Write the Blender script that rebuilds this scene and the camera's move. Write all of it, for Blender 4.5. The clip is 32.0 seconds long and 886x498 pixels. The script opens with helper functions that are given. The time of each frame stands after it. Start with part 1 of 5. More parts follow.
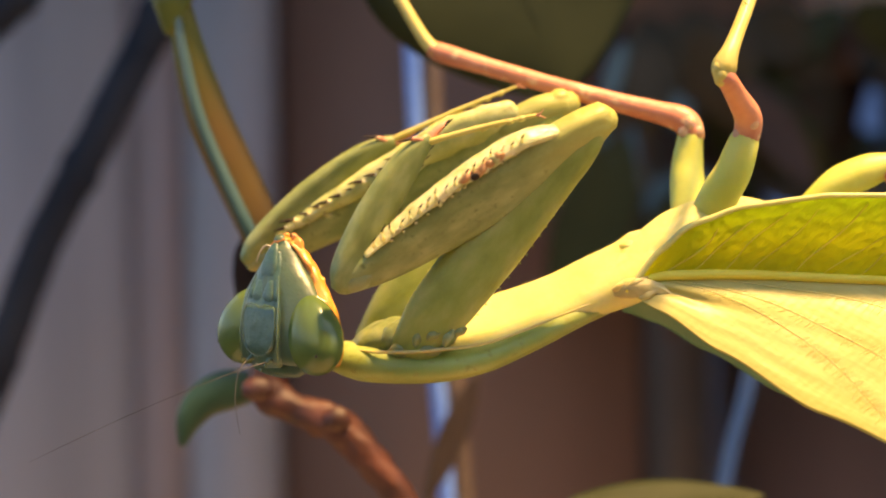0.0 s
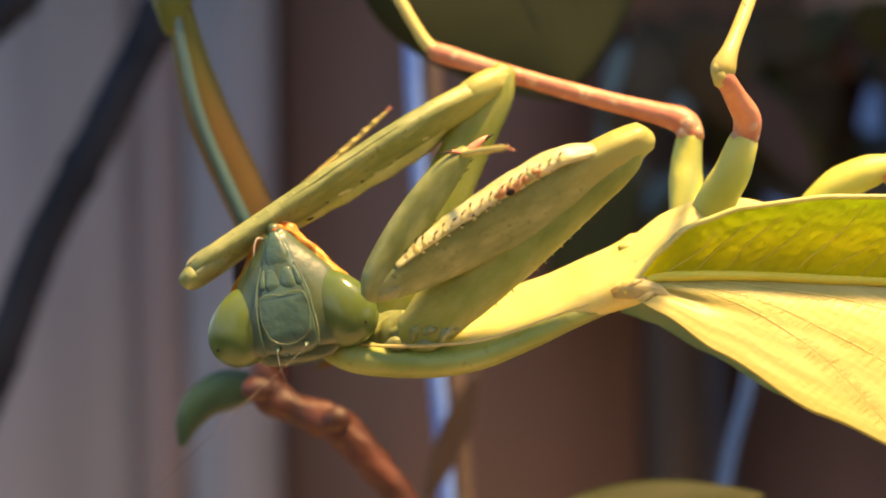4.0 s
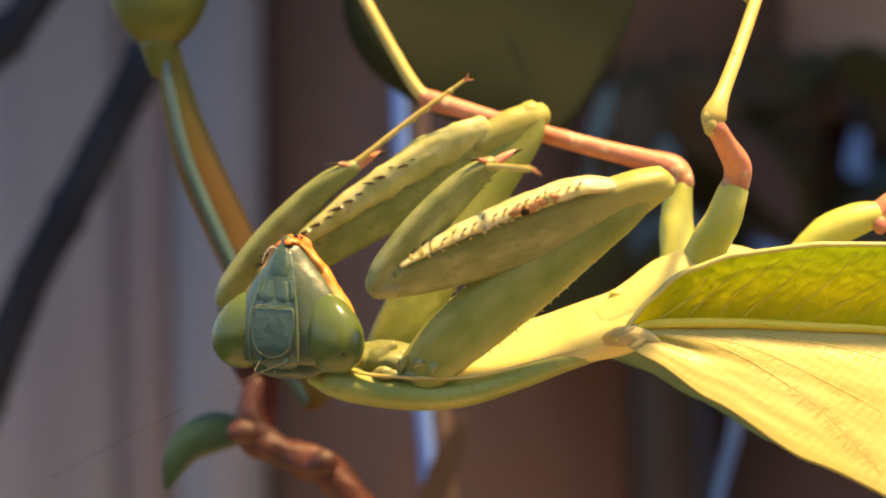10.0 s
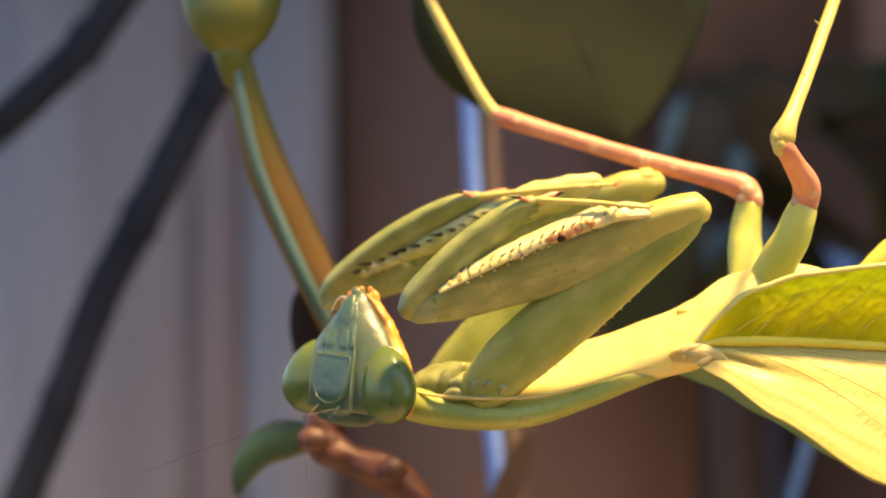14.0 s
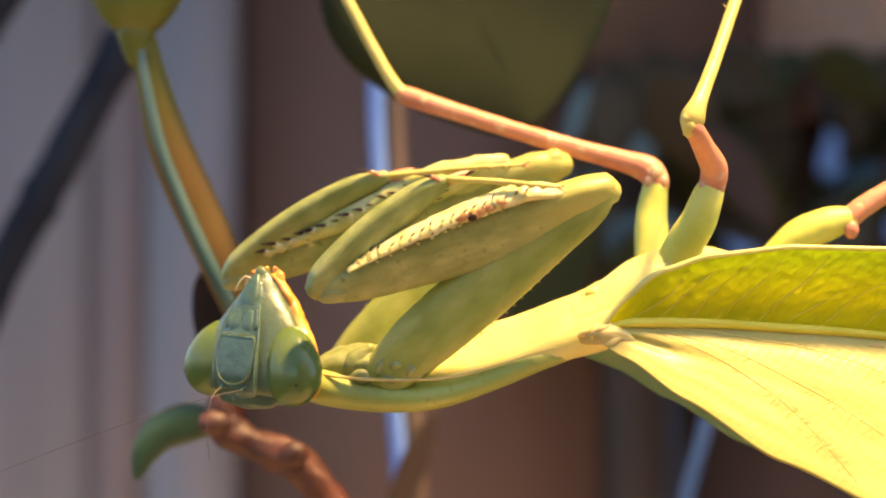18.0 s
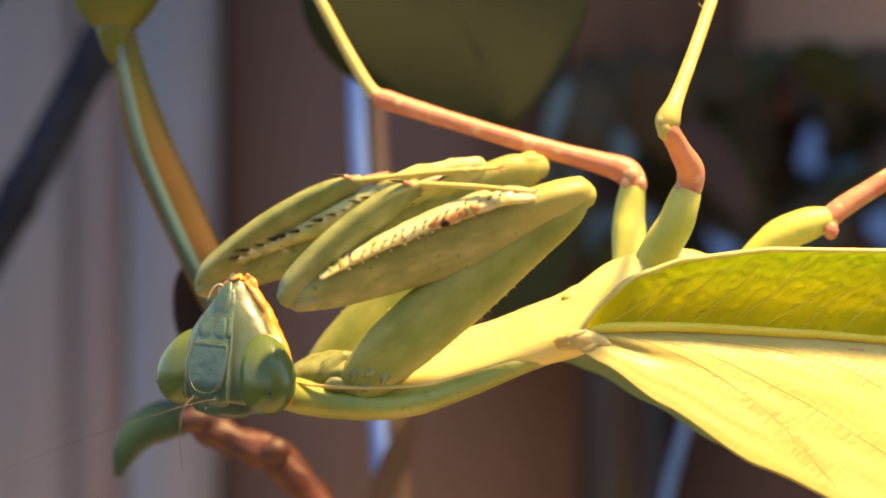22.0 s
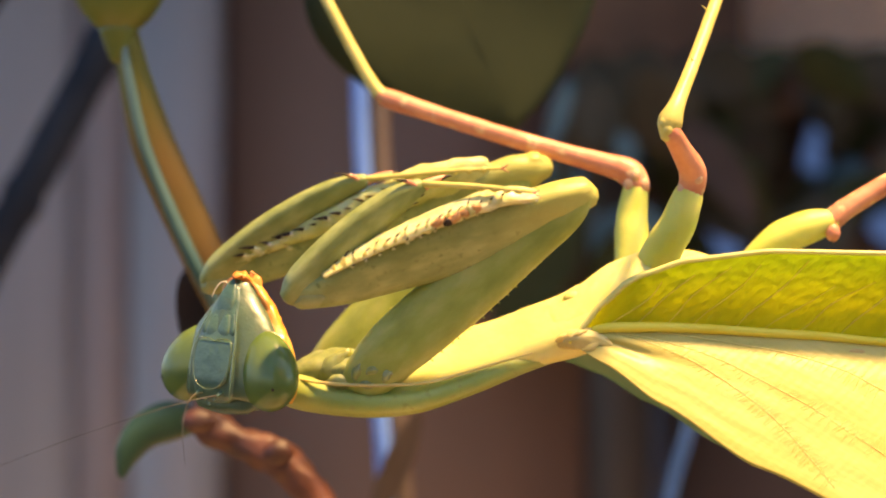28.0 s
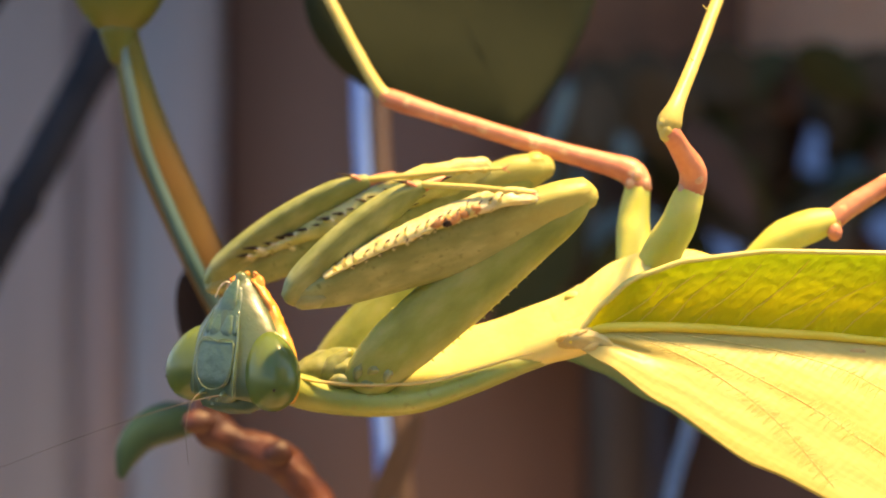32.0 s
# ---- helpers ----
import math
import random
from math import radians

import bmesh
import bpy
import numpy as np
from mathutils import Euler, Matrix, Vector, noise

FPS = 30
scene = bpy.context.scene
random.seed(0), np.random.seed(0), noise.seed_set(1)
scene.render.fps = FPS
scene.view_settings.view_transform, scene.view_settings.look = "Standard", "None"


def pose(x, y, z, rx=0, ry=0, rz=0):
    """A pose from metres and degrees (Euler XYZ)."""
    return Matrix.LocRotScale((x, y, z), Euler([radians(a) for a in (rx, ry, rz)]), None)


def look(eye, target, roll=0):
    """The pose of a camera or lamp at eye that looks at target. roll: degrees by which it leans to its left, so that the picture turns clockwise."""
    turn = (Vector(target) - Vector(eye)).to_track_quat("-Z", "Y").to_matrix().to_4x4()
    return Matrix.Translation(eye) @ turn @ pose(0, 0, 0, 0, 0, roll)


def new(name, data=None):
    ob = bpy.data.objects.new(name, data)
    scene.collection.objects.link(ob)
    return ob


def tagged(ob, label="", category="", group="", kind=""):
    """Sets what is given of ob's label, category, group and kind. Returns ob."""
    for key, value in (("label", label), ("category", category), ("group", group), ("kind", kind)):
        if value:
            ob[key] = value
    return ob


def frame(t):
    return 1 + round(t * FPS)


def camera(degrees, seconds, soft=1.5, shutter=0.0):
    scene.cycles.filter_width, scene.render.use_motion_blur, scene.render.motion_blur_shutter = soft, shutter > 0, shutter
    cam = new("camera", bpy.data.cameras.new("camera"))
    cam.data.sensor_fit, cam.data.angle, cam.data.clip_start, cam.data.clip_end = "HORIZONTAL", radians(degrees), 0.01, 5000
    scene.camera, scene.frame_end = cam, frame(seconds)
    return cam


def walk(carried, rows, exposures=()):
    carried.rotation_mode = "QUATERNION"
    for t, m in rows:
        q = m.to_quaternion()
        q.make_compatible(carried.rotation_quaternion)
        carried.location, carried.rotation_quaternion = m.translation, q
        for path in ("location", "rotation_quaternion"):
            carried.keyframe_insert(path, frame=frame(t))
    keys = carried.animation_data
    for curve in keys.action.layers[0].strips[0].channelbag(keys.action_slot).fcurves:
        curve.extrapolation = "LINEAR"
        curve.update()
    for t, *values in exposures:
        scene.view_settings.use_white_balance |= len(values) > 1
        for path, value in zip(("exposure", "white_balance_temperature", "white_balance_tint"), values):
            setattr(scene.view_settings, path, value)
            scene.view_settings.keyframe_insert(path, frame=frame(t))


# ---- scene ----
# Lens, path and focus
cam = camera(34.0, 32.0, soft=2.0)
cam.data.dof.use_dof = True
cam.data.dof.focus_distance = 0.0885
cam.data.dof.aperture_fstop = 23.0
walk(cam, [
    (0, pose(0, -0.0916, 0.25, 88.702, 0.764, 2.162)),
    (0.5, pose(0, -0.0916, 0.25, 88.702, 0.764, 2.162)),
    (1, pose(0, -0.0916, 0.25, 88.702, 0.764, 2.162)),
    (1.5, pose(0, -0.0916, 0.25, 88.702, 0.764, 2.162)),
    (2, pose(0, -0.0916, 0.25, 88.702, 0.764, 2.162)),
    (2.5, pose(0, -0.0916, 0.25, 88.702, 0.764, 2.162)),
    (3, pose(0, -0.0916, 0.25, 88.702, 0.764, 2.162)),
    (3.5, pose(0, -0.0916, 0.25, 88.702, 0.764, 2.162)),
    (5.5, pose(0, -0.0916, 0.25, 88.702, 0.764, 2.162)),
    (6, pose(0, -0.0916, 0.25, 88.759, 0.002, 2.124)),
    (6.5, pose(0, -0.0916, 0.25, 89.217, 0.764, 1.947)),
    (7, pose(0, -0.0916, 0.25, 89.513, 0.744, 1.913)),
    (7.5, pose(0, -0.0916, 0.25, 89.826, 0.782, 1.414)),
    (8, pose(0, -0.0916, 0.25, 89.870, 0.785, 1.436)),
    (8.5, pose(0, -0.0916, 0.25, 89.899, 0.784, 1.443)),
    (9, pose(0, -0.0916, 0.25, 89.949, 0.715, 1.461)),
    (9.5, pose(0, -0.0916, 0.25, 90.025, 0.700, 1.498)),
    (10, pose(0, -0.0916, 0.25, 90.363, 0.746, 1.650)),
    (10.5, pose(0, -0.0916, 0.25, 90.592, 0.820, 1.706)),
    (11, pose(0, -0.0916, 0.25, 90.950, 0.724, 1.605)),
    (11.5, pose(0, -0.0916, 0.25, 90.978, 0.881, 1.801)),
    (12, pose(0, -0.0916, 0.25, 90.515, 0.592, 2.713)),
    (12.5, pose(0, -0.0916, 0.25, 90.501, 0.532, 3.218)),
    (13, pose(0, -0.0916, 0.25, 90.468, 0.503, 3.716)),
    (13.5, pose(0, -0.0916, 0.25, 90.511, 0.367, 4.013)),
    (14, pose(0, -0.0916, 0.25, 90.742, 0.471, 4.391)),
    (14.5, pose(0, -0.0916, 0.25, 90.814, 0.493, 4.456)),
    (16.5, pose(0, -0.0916, 0.25, 90.525, 0.567, 4.277)),
    (17, pose(0, -0.0916, 0.25, 89.923, 0.349, 3.448)),
    (17.5, pose(0, -0.0916, 0.25, 90.004, 0.127, 2.069)),
    (18, pose(0, -0.0916, 0.25, 90.117, -0.137, 0.622)),
    (18.5, pose(0, -0.0916, 0.25, 90.067, -0.046, -0.204)),
    (19, pose(0, -0.0916, 0.25, 90.067, -0.017, -0.433)),
    (19.5, pose(0, -0.0916, 0.25, 90.047, -0.094, -0.410)),
    (20, pose(0, -0.0916, 0.25, 90.024, -0.022, -0.370)),
    (20.5, pose(0, -0.0916, 0.25, 90.047, 0.013, -0.292)),
    (21, pose(0, -0.0916, 0.25, 90.039, -0.017, -0.220)),
    (21.5, pose(0, -0.0916, 0.25, 90.005, -0.030, -0.134)),
    (22, pose(0, -0.0916, 0.25, 89.958, 0.026, -0.123)),
    (22.5, pose(0, -0.0916, 0.25, 89.982, -0.019, -0.092)),
    (23, pose(0, -0.0916, 0.25, 89.980, -0.009, -0.071)),
    (23.5, pose(0, -0.0916, 0.25, 89.963, -0.002, -0.065)),
    (24, pose(0, -0.0916, 0.25, 89.971, 0.030, -0.052)),
    (24.5, pose(0, -0.0916, 0.25, 90.021, -0.031, -0.027)),
    (25, pose(0, -0.0916, 0.25, 90.020, -0.062, -0.040)),
    (25.5, pose(0, -0.0916, 0.25, 90.020, -0.062, -0.040)),
    (27.5, pose(0, -0.0916, 0.25, 90.004, -0.019, -0.006)),
    (28, pose(0, -0.0916, 0.25, 90.000, 0.000, 0.000)),
    (28.5, pose(0, -0.0916, 0.25, 90.009, -0.008, 0.000)),
    (29, pose(0, -0.0916, 0.25, 90.000, 0.000, 0.000)),
    (29.5, pose(0, -0.0916, 0.25, 90.000, 0.000, 0.000)),
    (30, pose(0, -0.0916, 0.25, 89.994, 0.028, 0.006)),
    (30.5, pose(0, -0.0916, 0.25, 90.032, -0.088, 0.018)),
    (31, pose(0, -0.0916, 0.25, 90.020, -0.061, 0.024)),
    (31.5, pose(0, -0.0916, 0.25, 90.028, -0.069, 0.024)),
    (32, pose(0, -0.0916, 0.25, 90.038, -0.005, -0.006)),
], [(0, 0.97), (6, 0.96), (8, 0.93), (10, 0.89), (12, 0.93), (13, 1.0), (14, 1.17), (17, 1.36), (18, 1.27), (20, 1.18), (24, 1.15), (32, 1.15)])

# Daylight: a low warm sun from the upper right, a blue sky from the open side of the enclosure
world = bpy.data.worlds.new("sky")
scene.world = world
world.use_nodes = True
sky = world.node_tree.nodes.new("ShaderNodeTexSky")
sky.sky_type, sky.sun_disc = "NISHITA", False
sky.sun_elevation, sky.sun_rotation = radians(60), radians(115)
world.node_tree.links.new(sky.outputs[0], world.node_tree.nodes["Background"].inputs[0])
world.node_tree.nodes["Background"].inputs[1].default_value = 0.15
sun_data = bpy.data.lights.new("sun", "SUN")
sun_data.energy, sun_data.angle, sun_data.color = 8.4, radians(5.0), (1.0, 0.595, 0.23)
sun = new("sun", sun_data)
sun.matrix_world = look((0.25, -0.13, 1.08), (0, 0, 0.25))
scene.view_settings.exposure = 1.08

MM = 0.001


# ---- materials ----
def shade(name, colors, rough=0.5, scale=400.0, bump=0.15, bump_scale=1500.0, trans=0.0, metal=0.0,
          coat=0.0, stretch=(1, 1, 1), turn=0.0, detail=4.0, spec=0.5, specks=None, cells=0.0, wave=None, glow=0.0, along=None):
    """A surface with a colour ramp over noise, fine relief, and light shining through where trans is set."""
    m = bpy.data.materials.new(name)
    m.use_nodes = True
    nodes, links = m.node_tree.nodes, m.node_tree.links
    b, out = nodes["Principled BSDF"], nodes["Material Output"]
    coord = nodes.new("ShaderNodeTexCoord")
    mapping = nodes.new("ShaderNodeMapping")
    mapping.inputs["Scale"].default_value = stretch
    mapping.inputs["Rotation"].default_value = (0, radians(turn), 0)
    mapping.vector_type = "TEXTURE" if turn else "POINT"
    links.new(coord.outputs["Object"], mapping.inputs["Vector"])
    n = nodes.new("ShaderNodeTexNoise")
    n.inputs["Scale"].default_value, n.inputs["Detail"].default_value = scale, detail
    links.new(mapping.outputs[0], n.inputs["Vector"])
    ramp = nodes.new("ShaderNodeValToRGB")
    e = ramp.color_ramp.elements
    e[0].position, e[1].position = 0.32, 0.68
    e[0].color, e[1].color = (*colors[0], 1), (*colors[-1], 1)
    if len(colors) > 2:
        e.new(0.5).color = (*colors[1], 1)
    links.new(n.outputs["Fac"], ramp.inputs[0])
    color = ramp.outputs[0]
    if specks:
        n3 = nodes.new("ShaderNodeTexNoise")
        n3.inputs["Scale"].default_value, n3.inputs["Detail"].default_value = specks[0], 2.0
        links.new(coord.outputs["Object"], n3.inputs["Vector"])
        r3 = nodes.new("ShaderNodeMapRange")
        r3.inputs["From Min"].default_value, r3.inputs["From Max"].default_value = specks[1], specks[1] + 0.09
        links.new(n3.outputs["Fac"], r3.inputs["Value"])
        mx = nodes.new("ShaderNodeMix")
        mx.data_type = "RGBA"
        links.new(r3.outputs[0], mx.inputs["Factor"])
        links.new(color, mx.inputs["A"])
        mx.inputs["B"].default_value = (*specks[2], 1)
        color = mx.outputs["Result"]
    if along:
        sep = nodes.new("ShaderNodeSeparateXYZ")
        links.new(coord.outputs["Object"], sep.inputs[0])
        r4 = nodes.new("ShaderNodeMapRange")
        r4.interpolation_type = "SMOOTHSTEP"
        r4.inputs["From Min"].default_value, r4.inputs["From Max"].default_value = along[1], along[2]
        links.new(sep.outputs[along[0]], r4.inputs["Value"])
        mx = nodes.new("ShaderNodeMix")
        mx.data_type = "RGBA"
        links.new(r4.outputs[0], mx.inputs["Factor"])
        links.new(color, mx.inputs["A"])
        mx.inputs["B"].default_value = (*along[3], 1)
        color = mx.outputs["Result"]
    links.new(color, b.inputs["Base Color"])
    if glow:
        b.inputs["Subsurface Weight"].default_value = glow
        b.inputs["Subsurface Radius"].default_value = (1.0, 0.85, 0.3)
        b.inputs["Subsurface Scale"].default_value = 0.0009
    b.inputs["Roughness"].default_value, b.inputs["Metallic"].default_value = rough, metal
    b.inputs["Coat Weight"].default_value = coat
    b.inputs["Coat Roughness"].default_value = 0.2
    b.inputs["Specular IOR Level"].default_value = spec
    if bump:
        n2 = nodes.new("ShaderNodeTexNoise")
        n2.inputs["Scale"].default_value, n2.inputs["Detail"].default_value = bump_scale, 3.0
        links.new(mapping.outputs[0], n2.inputs["Vector"])
        bp = nodes.new("ShaderNodeBump")
        bp.inputs["Strength"].default_value, bp.inputs["Distance"].default_value = bump, 0.0002
        height = n2.outputs["Fac"]
        if cells:
            vo = nodes.new("ShaderNodeTexVoronoi")
            vo.feature = "SMOOTH_F1"
            vo.inputs["Scale"].default_value = cells
            links.new(mapping.outputs[0], vo.inputs["Vector"])
            ma = nodes.new("ShaderNodeMath")
            ma.operation = "MULTIPLY_ADD"
            ma.inputs[1].default_value = -1.6
            links.new(vo.outputs["Distance"], ma.inputs[0])
            links.new(height, ma.inputs[2])
            height = ma.outputs[0]
        if wave:
            wv = nodes.new("ShaderNodeTexWave")
            wv.bands_direction = "X"
            wv.inputs["Scale"].default_value, wv.inputs["Distortion"].default_value = wave[0], 3.0
            wv.inputs["Detail"].default_value, wv.inputs["Detail Scale"].default_value = 2.0, 1.5
            wm = nodes.new("ShaderNodeMapping")
            wm.inputs["Rotation"].default_value = (0, radians(wave[1]), 0)
            links.new(coord.outputs["Object"], wm.inputs["Vector"])
            links.new(wm.outputs[0], wv.inputs["Vector"])
            mw = nodes.new("ShaderNodeMath")
            mw.operation = "MULTIPLY_ADD"
            mw.inputs[1].default_value = wave[2]
            links.new(wv.outputs["Fac"], mw.inputs[0])
            links.new(height, mw.inputs[2])
            height = mw.outputs[0]
        links.new(height, bp.inputs["Height"])
        links.new(bp.outputs[0], b.inputs["Normal"])
    if trans:
        t = nodes.new("ShaderNodeBsdfTranslucent")
        mix = nodes.new("ShaderNodeMixShader")
        mix.inputs[0].default_value = trans
        links.new(color, t.inputs["Color"])
        if bump:
            links.new(bp.outputs[0], t.inputs["Normal"])
        links.new(b.outputs[0], mix.inputs[1])
        links.new(t.outputs[0], mix.inputs[2])
        links.new(mix.outputs[0], out.inputs["Surface"])
    return m


GREEN = shade("mantis_green", [(0.195, 0.255, 0.046), (0.255, 0.31, 0.066), (0.32, 0.37, 0.10)], 0.46, 220, 0.10, 2200, 0.05, specks=(1800, 0.6, (0.235, 0.26, 0.055)), glow=0.5)
LEGGREEN = shade("foreleg_green", [(0.158, 0.196, 0.056), (0.212, 0.250, 0.076), (0.285, 0.315, 0.115)], 0.46, 1100, 0.5, 1500, 0.12, stretch=(0.45, 1, 1), detail=6.0, glow=0.14)
FEMUR = shade("femur_green", [(0.158, 0.198, 0.058), (0.210, 0.252, 0.080), (0.29, 0.322, 0.12)], 0.46, 1100, 0.5, 1500, 0.12, stretch=(0.45, 1, 1), detail=6.0, glow=0.14, specks=(2600, 0.61, (0.155, 0.185, 0.055)), along=("X", 0.007, -0.001, (0.42, 0.405, 0.09)))
RIMTAN = shade("rim_tan", [(0.42, 0.35, 0.12), (0.52, 0.44, 0.17)], 0.42, 500, 0.2, 2000, 0.1, glow=0.3)
MIDGREEN = shade("mantis_yellow_green", [(0.36, 0.37, 0.08), (0.46, 0.46, 0.12)], 0.45, 260, 0.10, 2200, 0.05, glow=0.5)
THROAT = shade("throat_pale_green", [(0.15, 0.185, 0.06), (0.21, 0.245, 0.09), (0.28, 0.30, 0.13)], 0.4, 900, 0.5, 1500, 0.1, glow=0.6)
COXA = shade("coxa_green", [(0.265, 0.315, 0.058), (0.33, 0.375, 0.078), (0.41, 0.435, 0.12)], 0.42, 900, 0.45, 1500, 0.28, stretch=(0.45, 1, 1), detail=6.0, glow=0.2)
LEGLIME = shade("leg_base_green", [(0.52, 0.565, 0.095), (0.62, 0.635, 0.135)], 0.45, 400, 0.25, 1600, 0.1, glow=0.6)
LIME = shade("mantis_lime", [(0.56, 0.54, 0.16), (0.69, 0.65, 0.235)], 0.45, 260, 0.25, 1400, 0.05, glow=0.85)
# Face and eye colours are darkened for shade; the face adds blue sky reflection
FACE = shade("face_green_sky_tint", [(0.040, 0.086, 0.056), (0.060, 0.112, 0.070)], 0.42, 420, 0.8, 900, 0.0, coat=0.25, specks=(1500, 0.6, (0.056, 0.094, 0.054)), glow=0.25)
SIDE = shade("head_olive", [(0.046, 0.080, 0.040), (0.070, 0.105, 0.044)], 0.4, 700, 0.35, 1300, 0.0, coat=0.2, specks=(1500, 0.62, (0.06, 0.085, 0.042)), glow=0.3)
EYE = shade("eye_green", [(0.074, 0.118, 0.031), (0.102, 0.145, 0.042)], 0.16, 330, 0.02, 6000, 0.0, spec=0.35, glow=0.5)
DARK = shade("spine_black", [(0.015, 0.010, 0.008), (0.03, 0.02, 0.012)], 0.6, 900, 0, spec=0.2)
CREAM = shade("groove_cream", [(0.36, 0.38, 0.15), (0.50, 0.50, 0.25), (0.66, 0.64, 0.38)], 0.36, 900, 0.6, 2200, 0.1, glow=0.5)
PALP = shade("palp_brown", [(0.30, 0.15, 0.05), (0.42, 0.22, 0.08)], 0.4, 900, 0.1)
INNER = shade("femur_inner_green", [(0.33, 0.365, 0.12), (0.43, 0.455, 0.17), (0.52, 0.53, 0.24)], 0.4, 700, 0.4, 2000, 0.1, glow=0.5)
KNEE = shade("knee_pale_green", [(0.20, 0.235, 0.085), (0.30, 0.32, 0.14)], 0.42, 900, 0.5, 1800, 0.1, glow=0.4)
PALEPALP = shade("palp_pale", [(0.28, 0.26, 0.20), (0.36, 0.33, 0.26)], 0.4, 900, 0.1)
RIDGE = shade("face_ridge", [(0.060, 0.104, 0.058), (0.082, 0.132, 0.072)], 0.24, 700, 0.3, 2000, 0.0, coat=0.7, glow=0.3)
AMBER = shade("mouth_amber", [(0.62, 0.20, 0.03), (0.75, 0.34, 0.06)], 0.3, 900, 0.2, 3000, 0.2)
CHEEK = shade("cheek_amber", [(0.54, 0.16, 0.018), (0.58, 0.34, 0.045)], 0.25, 700, 0.3, 2500, 0.0, coat=0.5, glow=0.5)
RED = shade("leg_red", [(0.52, 0.19, 0.10), (0.70, 0.33, 0.18)], 0.42, 500, 0.25, 2000, 0.15, specks=(1100, 0.6, (0.72, 0.46, 0.24)))
YELLOW = shade("leg_yellow", [(0.52, 0.45, 0.10), (0.62, 0.54, 0.16)], 0.42, 500, 0.2, 2500, 0.15)
HAIR = shade("feeler_brown", [(0.025, 0.02, 0.018), (0.05, 0.04, 0.03)], 0.5, 900, 0)
WING = shade("wing_green", [(0.485, 0.435, 0.088), (0.525, 0.47, 0.115), (0.575, 0.515, 0.155)], 0.42, 260, 0.30, 900, 0.30, stretch=(5.0, 1, 0.8), turn=33, wave=(600, -50, 0.12))
COSTAL = shade("wing_edge_green", [(0.69, 0.70, 0.024), (0.75, 0.75, 0.028), (0.81, 0.80, 0.032)], 0.34, 300, 0.5, 3000, 0.8, cells=2500, stretch=(1.5, 1, 0.9), turn=-40, along=("Z", 0.0018, 0.0062, (0.52, 0.66, 0.045)))
RIM = shade("wing_rim_pale", [(0.58, 0.58, 0.17), (0.66, 0.65, 0.23)], 0.4, 500, 0.2, 2000, 0.2)
NET = shade("wing_net_vein", [(0.80, 0.74, 0.10), (0.88, 0.80, 0.16)], 0.4, 500, 0.2, 2000, 0.6)
VEIN = shade("vein_yellow", [(0.84, 0.73, 0.06), (0.90, 0.80, 0.10)], 0.42, 400, 0.2, 2500, 0.3)
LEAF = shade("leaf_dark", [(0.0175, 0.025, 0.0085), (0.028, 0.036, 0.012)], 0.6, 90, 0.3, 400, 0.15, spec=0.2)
DEADLEAF = shade("leaf_withered", [(0.020, 0.013, 0.010), (0.034, 0.020, 0.014)], 0.7, 200, 0.4, 700, 0.05, spec=0.2, along=("Z", -0.0052, -0.0082, (0.16, 0.045, 0.026)))
LEAF2 = shade("leaf_olive", [(0.10, 0.13, 0.02), (0.15, 0.17, 0.03)], 0.4, 120, 0.3, 500, 0.25)
LEAF3 = shade("leaf_teal", [(0.03, 0.075, 0.035), (0.05, 0.10, 0.05)], 0.35, 120, 0.3, 500, 0.25)
STEM = shade("stem_olive", [(0.095, 0.088, 0.012), (0.17, 0.085, 0.024)], 0.55, 60, 0.4, 900, stretch=(1, 1, 0.4), spec=0.2, along=("Z", -0.012, -0.002, (0.105, 0.10, 0.014)))
# Green stem edge, with reflected sky mixed in as the blue tint
STEMEDGE = shade("stem_edge_green_sheen", [(0.045, 0.10, 0.085), (0.08, 0.145, 0.12)], 0.28, 120, 0.3, 500, 0.1, coat=0.5)
BARK = shade("stem_brown", [(0.05, 0.032, 0.022), (0.085, 0.05, 0.03)], 0.5, 200, 0.4, 900)
DARKBARK = shade("withered_brown", [(0.024, 0.015, 0.010), (0.045, 0.027, 0.017)], 0.6, 200, 0.4, 900)
TWIG = shade("twig_red", [(0.034, 0.013, 0.009), (0.105, 0.032, 0.017)], 0.55, 350, 0.8, 900)
STICK = shade("stick_dark", [(0.011, 0.015, 0.024), (0.020, 0.026, 0.038)], 0.8, 150, 0.4, 500, spec=0.15)
# Blue-white of the stalk's skylit side, painted as a colour
SKYBLUE = shade("stalk_skylight_paint", [(0.10, 0.20, 0.58), (0.15, 0.27, 0.66)], 0.3, 150, 0.2, 500)
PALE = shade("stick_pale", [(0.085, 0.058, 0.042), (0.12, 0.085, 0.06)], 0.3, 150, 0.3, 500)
# Stick lit by blue sky; that light is put into its colour
BLUESTALK = shade("stalk_blue", [(0.03, 0.07, 0.19), (0.05, 0.10, 0.24)], 0.3, 150, 0.2, 500)
GREYWOOD = shade("grey_board", [(0.185, 0.19, 0.222), (0.245, 0.252, 0.287), (0.298, 0.298, 0.325)], 0.6, 26, 0.3, 200, stretch=(2.2, 1, 0.12))
BROWNWOOD = shade("brown_board", [(0.102, 0.061, 0.047), (0.130, 0.077, 0.058), (0.163, 0.096, 0.072)], 0.6, 22, 0.3, 200, stretch=(1.5, 1, 0.2))
BLACKWOOD = shade("dark_board", [(0.029, 0.022, 0.019), (0.044, 0.033, 0.028)], 0.6, 30, 0.3, 200)
WIRE = shade("mesh_wire", [(0.58, 0.43, 0.34), (0.68, 0.52, 0.42)], 0.5, 300, 0)
